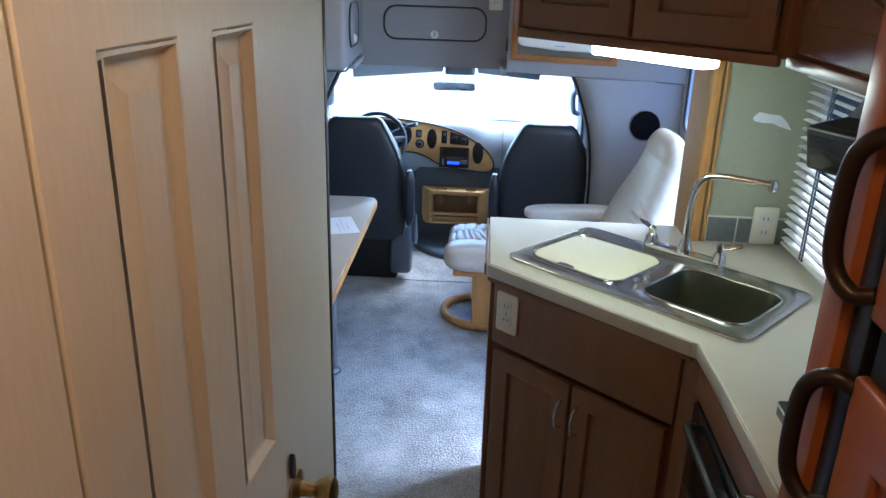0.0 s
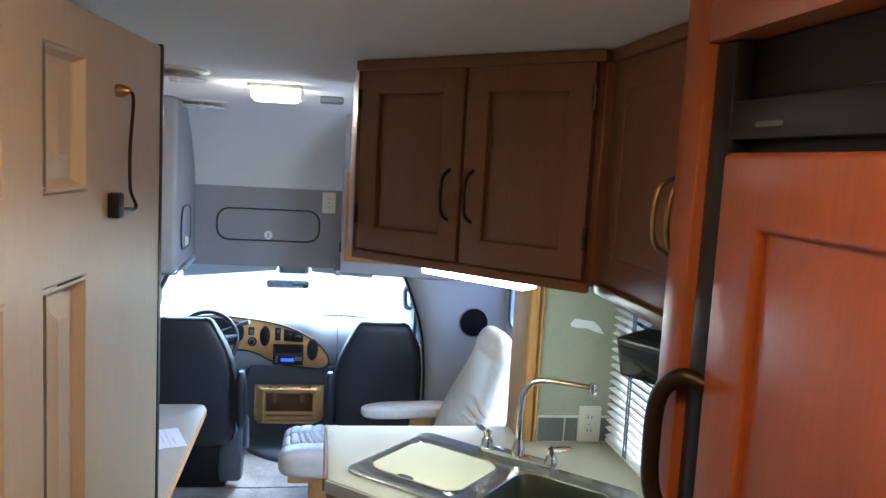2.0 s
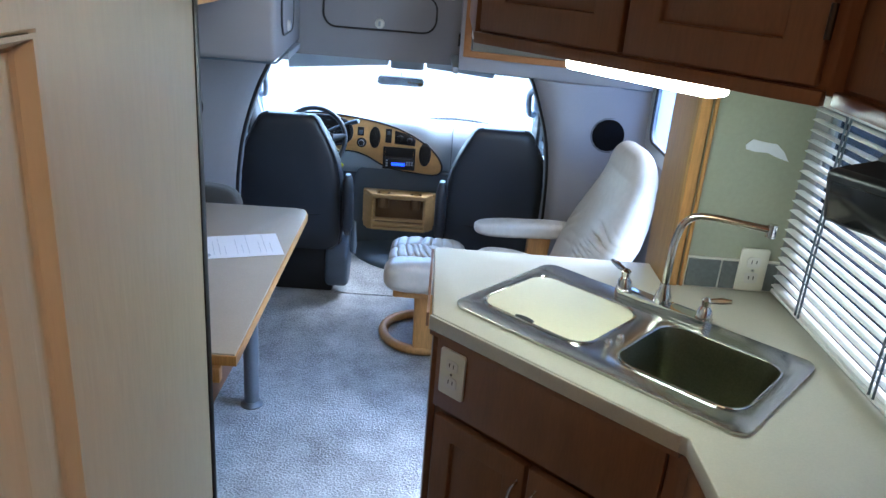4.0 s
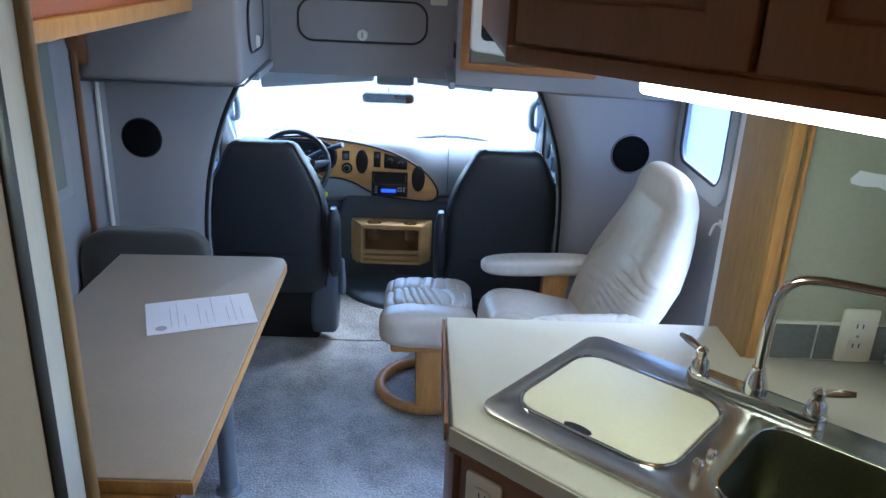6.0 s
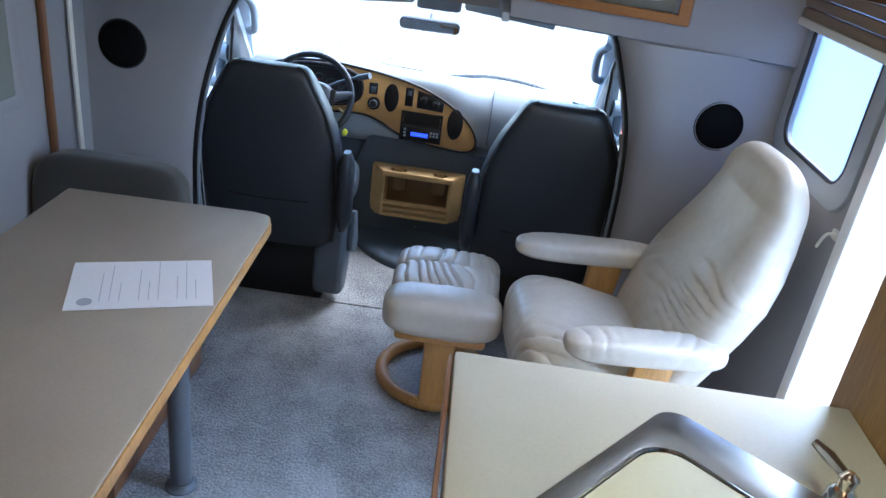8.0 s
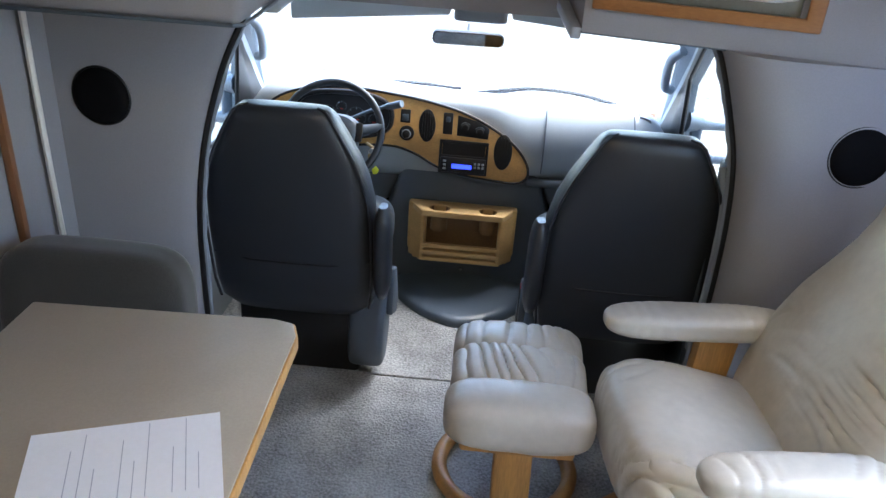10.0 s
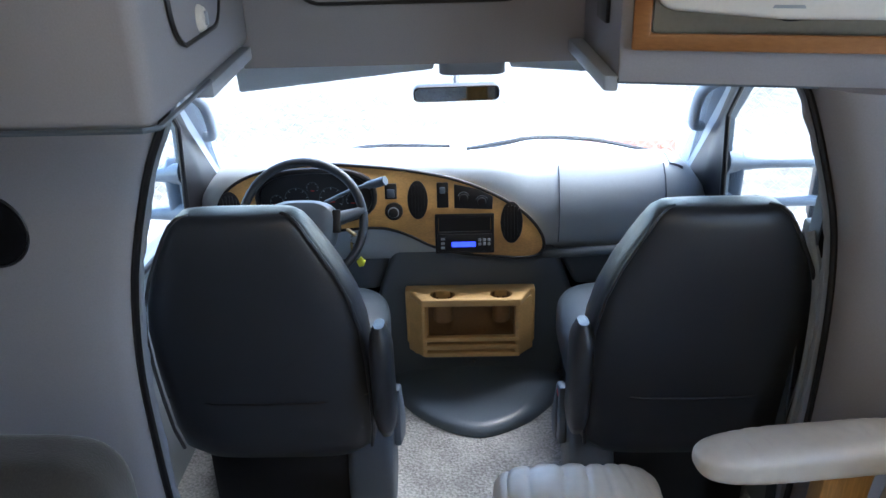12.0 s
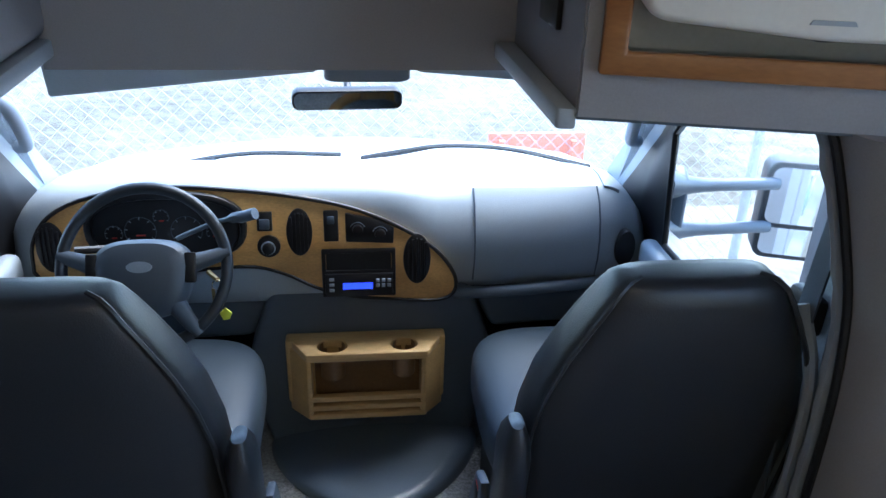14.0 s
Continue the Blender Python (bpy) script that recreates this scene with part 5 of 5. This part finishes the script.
part("fascia", fas(prism([(v.x, v.y - 0.64) for v in fasc[:-1]], -0.012, 0.012, "y", 0.004, 2)), M_DASHWOOD, db, "golden birch veneer fascia")
part("fascia_rim", fas(tube([(v.x, -0.011, v.y - 0.64) for v in fasc[:-1]], 0.005, 6, closed=True)), M_BLACK, db)
cl = part("instrument_hood", fas(prism(oval(-0.50, 0.065, 0.185, 0.088, 32, 2.6), -0.03, -0.008, "y", 0.008, 2, holes=[oval(-0.50, 0.06, 0.168, 0.074, 32, 2.6)])), M_BLACK, db)
part("instrument_panel", fas(prism(oval(-0.50, 0.06, 0.17, 0.076, 32, 2.6), -0.016, -0.011, "y")), M_BLACK, cl)
for x, z, r0 in ((-0.56, 0.055, 0.036), (-0.455, 0.055, 0.036), (-0.62, 0.05, 0.02), (-0.39, 0.05, 0.02), (-0.51, 0.09, 0.018)):
    part("gauge", fas(tube([(x + r0 * math.cos(a), -0.017, z + r0 * math.sin(a)) for a in [radians(-30 + 240 * k / 14) for k in range(15)]], 0.0008, 5)), M_DASHDARK, cl)
    for k in range(7):
        a = radians(-30 + 40 * k)
        part("tick", fas(tube([(x + r0 * 0.8 * math.cos(a), -0.017, z + r0 * 0.8 * math.sin(a)), (x + r0 * math.cos(a), -0.017, z + r0 * math.sin(a))], 0.0009, 4)), M_GREYPLASTIC, cl)
    part("gauge_mark", fas(box(x - r0 * 0.3, x + r0 * 0.3, -0.0172, -0.016, z - 0.011, z - 0.0075)), M_REDGLOW, cl)
for x, z, rx, ry in ((-0.765, 0.02, 0.034, 0.062), (-0.195, 0.045, 0.031, 0.06), (0.088, -0.03, 0.034, 0.066)):
    v = part("air_vent", fas(prism(oval(x, z, rx, ry, 28), -0.017, -0.008, "y", 0.003, 2)), M_BLACK, db, "oval black air vent")
    for k in range(-2, 3):
        hh = ry * math.sqrt(max(0.05, 1 - (k * 0.3) ** 2)) * 0.82
        part("vane", fas(box(x + k * rx * 0.3 - 0.002, x + k * rx * 0.3 + 0.002, -0.022, -0.016, z - hh, z + hh)), M_BLACK, v)
sw = part("switch", fas(box(-0.293, -0.257, -0.02, -0.008, 0.05, 0.098, 0.003)), M_BLACK, db)
part("rocker", fas(box(-0.287, -0.263, -0.025, -0.019, 0.056, 0.082, 0.004)), M_DASHDARK, sw)
kb = part("headlight_knob", fas(lathe([(0.010, -0.04), (0.014, -0.038), (0.015, -0.022), (0.027, -0.02), (0.028, -0.008)], (-0.268, 0, 0.012), 24, "y")), M_BLACK, db)
part("knob_ring", fas(tube([(-0.268 + 0.0155 * math.cos(a), -0.03, 0.012 + 0.0155 * math.sin(a)) for a in [2 * math.pi * k / 20 for k in range(20)]], 0.0018, 6, closed=True)), M_GREYPLASTIC, kb)
part("socket_panel", fas(box(-0.137, -0.102, -0.018, -0.008, 0.02, 0.098, 0.003)), M_BLACK, db)
part("socket_button", fas(box(-0.128, -0.111, -0.022, -0.017, 0.065, 0.085, 0.003)), M_DASHDARK, db)
hv = part("climate_panel", fas(prism([(-0.085, 0.018), (0.03, 0.012), (0.032, 0.052), (-0.01, 0.075), (-0.085, 0.092)], -0.017, -0.008, "y", 0.003)), M_BLACK, db)
for x, z in ((-0.056, 0.05), (-0.002, 0.038)):
    part("dial", fas(lathe([(0.008, -0.027), (0.012, -0.026), (0.0135, -0.016)], (x, 0, z), 20, "y")), M_BLACK, hv)
    part("dial_mark", fas(tube([(x + 0.018 * math.cos(a), -0.0175, z + 0.018 * math.sin(a)) for a in [radians(20 + 140 * k / 10) for k in range(11)]], 0.001, 4)), M_GREYPLASTIC, hv)
rd = part("radio_bay", fas(prism([(-0.145, -0.125), (0.035, -0.125), (0.035, 0.0), (-0.145, 0.0)], -0.018, -0.004, "y", 0.003, holes=[[(-0.135, -0.055), (0.025, -0.055), (0.025, -0.012), (-0.135, -0.012)]])), M_BLACK, db, "black radio with a blue display")
part("radio_face", fas(box(-0.138, 0.028, -0.024, -0.017, -0.118, -0.062, 0.003)), M_BLACK, rd)
part("pocket", fas(box(-0.134, 0.024, -0.0145, -0.0125, -0.056, -0.011)), M_BLACK, rd, "empty black pocket over the radio")
part("display", fas(box(-0.095, -0.022, -0.0255, -0.0235, -0.102, -0.086)), M_LCD, rd, "glowing blue display")
for k in range(6):
    part("button", fas(box(-0.014 + 0.014 * (k % 3), -0.005 + 0.014 * (k % 3), -0.0265, -0.0235, -0.085 - 0.013 * (k // 3), -0.076 - 0.013 * (k // 3), 0.001)), M_GREYPLASTIC, rd)
for k in range(3):
    part("button", fas(box(-0.128, -0.116, -0.0265, -0.0235, -0.08 - 0.014 * k, -0.072 - 0.014 * k, 0.001)), M_GREYPLASTIC, rd)
lid = []
for i in range(9):
    x = 0.235 + 0.32 * i / 8
    sec = dash_section(x, 0.785 - 0.012 * x, 0.0)[2:8]
    lid.append([(x, y - 0.0025, z + 0.002) for _, y, z in sec] + [(x, y + 0.02, z - 0.01) for _, y, z in reversed(sec)])
part("airbag_panel", loft(lid), M_DASH, db, "blue-grey padded passenger airbag panel", smooth=50)
for i in (0, 8):
    part("panel_seam", tube([(x, y - 0.001, z) for x, y, z in lid[i][:6]], 0.0022, 6), M_DASHDARK, db)
part("side_vent", prism(oval(0.625, 0.615, 0.026, 0.05, 24), 5.05, 5.075, "y", 0.003), M_BLACK, db, "oval black air vent")
part("grab_ledge", tube(smooth_path([(0.19, 5.075, 0.488), (0.3, 5.055, 0.50), (0.45, 5.05, 0.512), (0.68, 5.075, 0.525)], 5), 0.016, 10), M_DASHDARK, db)
gr = []
for i in range(4):
    x = 0.575 + 0.014 * i
    sec = dash_section(x, 0.785 - 0.012 * x, 0.0)[7:10]
    gr.append([(x, y - 0.001, z + 0.003) for _, y, z in sec] + [(x, y, z - 0.008) for _, y, z in reversed(sec)])
part("demister_grille", loft(gr), M_GREYPLASTIC, db, smooth=50)

# engine cover
ec = thing("engine_cover", (-0.03, 5.1, 0), "slate-grey moulded engine cover between the cab seats", "engine cover")
part("cover_face", prism([(-0.30, 0.0), (-0.345, 0.18), (-0.34, 0.34), (-0.275, 0.525), (0.225, 0.515), (0.295, 0.33), (0.30, 0.18), (0.24, 0.0)], 5.07, 5.48, "y", 0.02, 3), M_DASHDARK, ec)
rings = []
for z, dip, rx, ry, e in ((0.0, 0.0, 0.29, 0.295, 1.25), (0.016, 0.0, 0.29, 0.295, 1.25), (0.04, 0.010, 0.275, 0.284, 1.22), (0.055, 0.022, 0.235, 0.25, 1.22), (0.064, 0.030, 0.18, 0.19, 1.2), (0.072, 0.028, 0.13, 0.12, 1.15), (0.075, 0.0, 0.05, 0.03, 1.0)):
    arc = [math.pi * k / 32 for k in range(33)]
    rings.append([(-0.02 + rx * math.copysign(abs(math.cos(a)) ** e, math.cos(a)), 5.08 - ry * math.sin(a) ** e, z - dip * math.sin(a)) for a in arc])
part("nose", loft(rings), M_NOSE, ec, "rounded slate nose over the floor", smooth=70)
part("bolt", lathe([(0.006, -0.008), (0.007, 0)], (-0.032, 5.07, 0.098), 10, "y"), M_CHROME, ec)
ty = thing("cup_holder_tray", (-0.04, 5.03, 0.15), "tan wooden tray with two cup holders and slatted pocket", "tray")
X0, X1 = -0.247, 0.165
part("frame", prism([(X0, 0.385), (X1, 0.385), (X1, 0.20), (X1 - 0.025, 0.155), (X0 + 0.025, 0.15), (X0, 0.20)], 5.03, 5.072, "y", 0.006, 2, holes=[[(X0 + 0.07, 0.335), (X1 - 0.065, 0.335), (X1 - 0.065, 0.19), (X0 + 0.07, 0.19)]]), M_TRAY, ty)
part("shelf", prism([(X0 + 0.005, 5.05), (X1 - 0.005, 5.05), (X1 - 0.052, 4.962), (X0 + 0.056, 4.962)], 0.362, 0.386, "z", 0.004, 2, holes=[oval(X0 + 0.12, 5.002, 0.038, 0.028), oval(X1 - 0.11, 5.002, 0.034, 0.026)]), M_TRAY, ty)
# wells and pocket back get the shade-coloured wood
for x, rx in ((X0 + 0.12, 0.038), (X1 - 0.11, 0.034)):
    part("cup_well", lathe([(rx * 0.85, 0.384), (rx * 0.82, 0.30), (0.004, 0.299)], (x, 5.002, 0), 28, caps=False), M_TRAYSHADED, ty)
for s, x in ((1, X0), (-1, X1)):
    part("cheek", prism([(x + 0.004 * s, 5.036), (x + 0.054 * s, 4.985), (x + 0.066 * s, 4.987), (x + 0.066 * s, 5.036)], 0.168, 0.365, "z", 0.003), M_TRAY, ty)
part("pocket_back", box(X0 + 0.06, X1 - 0.06, 5.055, 5.066, 0.18, 0.35), M_TRAYSHADED, ty)
for k in range(3):
    part("slat", box(X0 + 0.055, X1 - 0.05, 4.985, 5.005, 0.165 + 0.028 * k, 0.182 + 0.028 * k, 0.004), M_TRAY, ty)

# steering wheel
M_WHEEL = material("wheel_leather_grey", (0.16, 0.18, 0.20), 0.38, vary=0.08, fine=300, bump=0.1)
M_HUB = material("wheel_hub_grey", (0.29, 0.32, 0.35), 0.45, vary=0.05, fine=300, bump=0.08)
WC = Vector((-0.508, 4.86, 0.697))
wm = Matrix.Translation(WC) @ Matrix.Rotation(radians(-29), 4, "X")
sw = thing("steering_wheel", tuple(WC), "grey leather steering wheel with a padded hub", "steering wheel")
part("rim", join(None, tube([(0.171 * math.cos(a), 0, 0.171 * math.sin(a)) for a in [2 * math.pi * k / 48 for k in range(48)]], 0.0128, 12, closed=True), wm), M_WHEEL, sw)
hub = loft([[(x * k, y, z * k - 0.012) for x, z in [(x * (1.0 + 1.1 * z), z) for x, z in oval(0, -0.012, 0.102, 0.085, 40, 2.9)]] for k, y in ((0.6, -0.045), (0.85, -0.04), (0.97, -0.025), (1.0, 0.0), (0.85, 0.03))])
hb = part("hub", join(None, hub, wm), M_HUB, sw)
part("emblem", join(None, prism(oval(0.0, 0.0, 0.026, 0.012, 24), -0.049, -0.044, "y"), wm), M_GREYPLASTIC, hb, "small oval badge")
for x0, z0, x1, z1 in ((-0.08, 0.0, -0.175, 0.03), (0.08, 0.0, 0.175, 0.03), (-0.06, -0.07, -0.11, -0.145), (0.06, -0.07, 0.11, -0.145)):
    part("spoke", join(None, tube([(x0, -0.015, z0), ((x0 + x1) / 2, -0.008, (z0 + z1) / 2), (x1, 0, z1)], [0.024, 0.018, 0.014], 10), wm), M_HUB, sw)
for s in (1, -1):
    part("button_pod", join(None, box(s * 0.1 - 0.012, s * 0.1 + 0.012, -0.036, -0.026, -0.035, 0.03, 0.004), wm), M_BLACK, hb)
part("column", tube([WC + Vector((0, 0.03, -0.02)), WC + Vector((0, 0.24, -0.12))], 0.05, 16), M_DASHDARK, sw)
part("gear_lever", tube(smooth_path([WC + Vector((0.05, 0.1, 0.02)), WC + Vector((0.14, 0.07, 0.07)), WC + Vector((0.215, 0.04, 0.1))], 5), [0.006] * 8 + [0.012] * 3, 8), M_DASHDARK, sw, "column gear lever with a grey tip")
part("gear_tip", tube([WC + Vector((0.20, 0.045, 0.093)), WC + Vector((0.235, 0.03, 0.108))], 0.013, 10), M_DASHDARK, sw)
part("indicator_stalk", tube([WC + Vector((-0.05, 0.1, 0.0)), WC + Vector((-0.16, 0.06, 0.015))], 0.009, 8), M_BLACK, sw)
ky = thing("ignition_keys", (-0.37, 4.92, 0.56), "bunch of keys with a yellow tag in the ignition", "keys")
part("key", tube([(-0.40, 4.96, 0.63), (-0.375, 4.93, 0.625)], 0.006, 8), M_BRASS, ky)
part("ring", tube([(-0.375 + 0.014 * math.cos(a), 4.93, 0.61 + 0.014 * math.sin(a)) for a in [2 * math.pi * k / 16 for k in range(16)]], 0.0015, 5, closed=True), M_CHROME, ky)
part("tag", prism([(-0.372, 0.556), (-0.358, 0.57), (-0.345, 0.556), (-0.352, 0.54), (-0.366, 0.538)], 4.895, 4.899, "y", 0.001), M_YELLOW, ky, "yellow plastic tag")
part("second_key", box(-0.392, -0.384, 4.932, 4.934, 0.56, 0.60), M_BRASS, ky)
# mirror and visors
# visor vinyl paled: daylight passing through it is put into the colour
M_VISOR = material("visor_vinyl_backlit", (0.80, 0.83, 0.86), 0.6, vary=0.04, fine=300, bump=0.05)
rm = thing("rear_view_mirror", (-0.07, 5.09, 0.97), "interior rear-view mirror on a short stem", "mirror")
mm = pose(-0.072, 5.09, 1.0, 12, 0, 3)
part("case", join(None, prism(rrect(-0.125, 0.125, -0.024, 0.024, 0.018), -0.012, 0.014, "y", 0.005, 2), mm), M_BLACK, rm)
part("glass", join(None, prism(rrect(-0.12, 0.12, -0.0205, 0.0205, 0.016), -0.0135, -0.0115, "y"), mm), M_MIRROR, rm)
part("stem", tube([(-0.072, 5.10, 1.005), (-0.072, 5.165, 1.03)], 0.008, 8), M_BLACK, rm)
for x0, z0, x1, z1 in ((-0.645, 1.058, -0.13, 1.108), (0.07, 1.108, 0.42, 1.08)):
    v = thing("sun_visor", ((x0 + x1) / 2, 4.9, 1.08), "sun visor folded up, paled as if daylight shone through", "sun visor", "sun visors")
    part("pad", prism([(x0, z0), (x1, z1), (x1 + 0.006, 1.15), (x0 - 0.006, 1.15)], 4.888, 4.908, "y", 0.007, 3), M_VISOR, v)
    part("pivot", tube([(x0 + 0.02, 4.9, 1.145), (x0 + 0.02, 4.9, 1.166)], 0.008, 8), M_GREYPLASTIC, v)
mp = thing("map_light_panel", (-0.03, 4.86, 1.13), "grey plastic header console above the mirror", "header console")
part("shell", prism(rrect(-0.115, 0.055, 4.84, 4.95, 0.03), 1.10, 1.158, "z", 0.012, 3), M_TRIMGREY, mp)

# ---- outside ----
M_MIRRORSHELL = material("mirror_shell_slate", (0.12, 0.14, 0.165), 0.45, vary=0.1, fine=250, bump=0.08)


def side_mirror(s):
    x = CX + s * 1.265
    t = thing("door_mirror", (x, 5.1, 0.55), "grey twin-arm towing mirror on the cab door", "door mirror", "door mirrors")
    m = pose(x, 5.20, 0.645, 0, 0, -18 * s)
    sh = part("shell", join(None, prism(rrect(-0.11, 0.11, -0.145, 0.145, 0.035), -0.02, 0.06, "y", 0.015, 3), m), M_MIRRORSHELL, t)
    part("glass", join(None, prism(rrect(-0.095, 0.095, -0.035, 0.13, 0.025), -0.0225, -0.0195, "y"), m), M_MIRROR, sh)
    part("convex_glass", join(None, prism(rrect(-0.095, 0.095, -0.13, -0.048, 0.025), -0.0225, -0.0195, "y"), m), M_MIRROR, sh)
    part("door_base", prism([(5.13, 0.58), (5.22, 0.58), (5.23, 0.74), (5.18, 0.80), (5.13, 0.77)], CX + s * 0.852, CX + s * 0.90, "x", 0.015, 3), M_NOSE, t)
    for z in (0.735, 0.605):
        part("arm", tube(smooth_path([(CX + s * 0.83, 5.14, z + 0.02), (CX + s * 0.95, 5.17, z + 0.005), (x - s * 0.08, 5.21, z - 0.01)], 4), [0.042, 0.036, 0.03, 0.024, 0.02, 0.018, 0.018, 0.018, 0.018], 10), M_NOSE, t)


side_mirror(1)
side_mirror(-1)
for pts in ([(-0.755, 5.55, 0.63), (-0.57, 5.58, 0.668), (-0.37, 5.595, 0.692), (-0.10, 5.60, 0.684)], [(-0.04, 5.60, 0.672), (0.07, 5.60, 0.69), (0.22, 5.60, 0.708), (0.42, 5.585, 0.70), (0.67, 5.545, 0.655)]):
    w = thing("wiper", pts[0], "black windscreen wiper at rest", "wiper", "wipers")
    part("blade", tube(smooth_path(pts, 6), 0.008, 6), M_BLACK, w)
    part("arm", tube(smooth_path([pts[0], (Vector(pts[0]) + Vector(pts[1])) / 2 + Vector((0.05, 0.03, -0.01)), Vector(pts[1]) + Vector((0.1, 0.0, 0.012))], 5), 0.006, 6), M_BLACK, w)
solid("bonnet", loft([[(CX + x * k, y + 0.1 - 0.06 * (x / 0.85) ** 2, z - 0.05 * (x / 0.85) ** 2) for x in [-0.85 + 1.7 * i / 12 for i in range(13)]] for k, y, z in ((1, 5.5, 0.645), (1, 5.75, 0.62), (0.98, 6.1, 0.54), (0.95, 6.35, 0.42), (0.95, 6.4, 0.1))], False, False),
      M_PAINTWHITE, "white bonnet in front of the windscreen", "bonnet", kind="")
solid("ground", prism([(-60, -60), (60, -60), (60, 60), (-60, 60)], -0.8, -0.75, "z"), M_GROUND, "pale sunlit gravel ground", "ground")
bank = []
for j in range(14):
    y = 8.4 + j * 1.6
    bank.append([(-30 + 2 * i, y, -0.78 + 0.14 * (y - 8.4) + 0.16 * noise.noise(Vector((i * 0.7, j * 0.6, 0)))) for i in range(31)])
solid("backdrop_bank", loft(bank, False, False), M_BANK, "dry grassy bank behind the fence", "bank", smooth=80)
fc = thing("chain_link_fence", (0, 7.4, -0.75), "galvanised chain-link fence on the gravel", "fence")
FW0, FW1, FZ0, FZ1 = -4.0, 4.6, -0.72, 1.1
H = FZ1 - FZ0
k = FW0 - H
verts, faces = [], []
while k < FW1:
    for s in (1, -1):
        a, b_ = (k, FZ0), (k + H, FZ1)
        if s < 0:
            a, b_ = (k + H, FZ0), (k, FZ1)
        r0 = 0.0022
        i0 = len(verts)
        for px, pz in (a, b_):
            verts += [(px - r0, 7.4 + 0.003 * s, pz), (px, 7.4 + 0.003 * s - r0, pz), (px + r0, 7.4 + 0.003 * s, pz)]
        faces += [(i0, i0 + 1, i0 + 4, i0 + 3), (i0 + 1, i0 + 2, i0 + 5, i0 + 4), (i0 + 2, i0, i0 + 3, i0 + 5)]
    k += 0.085
me = bpy.data.meshes.new("mesh_wire")
me.from_pydata([(x, y - 7.4, z + 0.75) for x, y, z in verts], [], faces)
me.materials.append(M_GALV)
wob = new("mesh_wire", me)
wob.parent = fc
tagged(wob, "", "", "", "stuff")
for x in (-2.9, 2.3):
    part("post", tube([(x, 7.44, -0.75), (x, 7.44, 1.15)], 0.03, 12), M_GALV, fc)
part("top_rail", tube([(FW0, 7.42, 1.1), (FW1, 7.42, 1.1)], 0.02, 10), M_GALV, fc)
og = thing("orange_barrier", (0.9, 7.7, -0.75), "pale orange plastic barrier behind the fence", "barrier")
part("board", box(0.74, 1.34, 7.7, 7.73, -0.14, 0.06, 0.01), M_ORANGE, og)
for x in (0.82, 1.26):
    part("leg", box(x - 0.02, x + 0.02, 7.66, 7.77, -0.75, 0.02, 0.005), M_ORANGE, og)
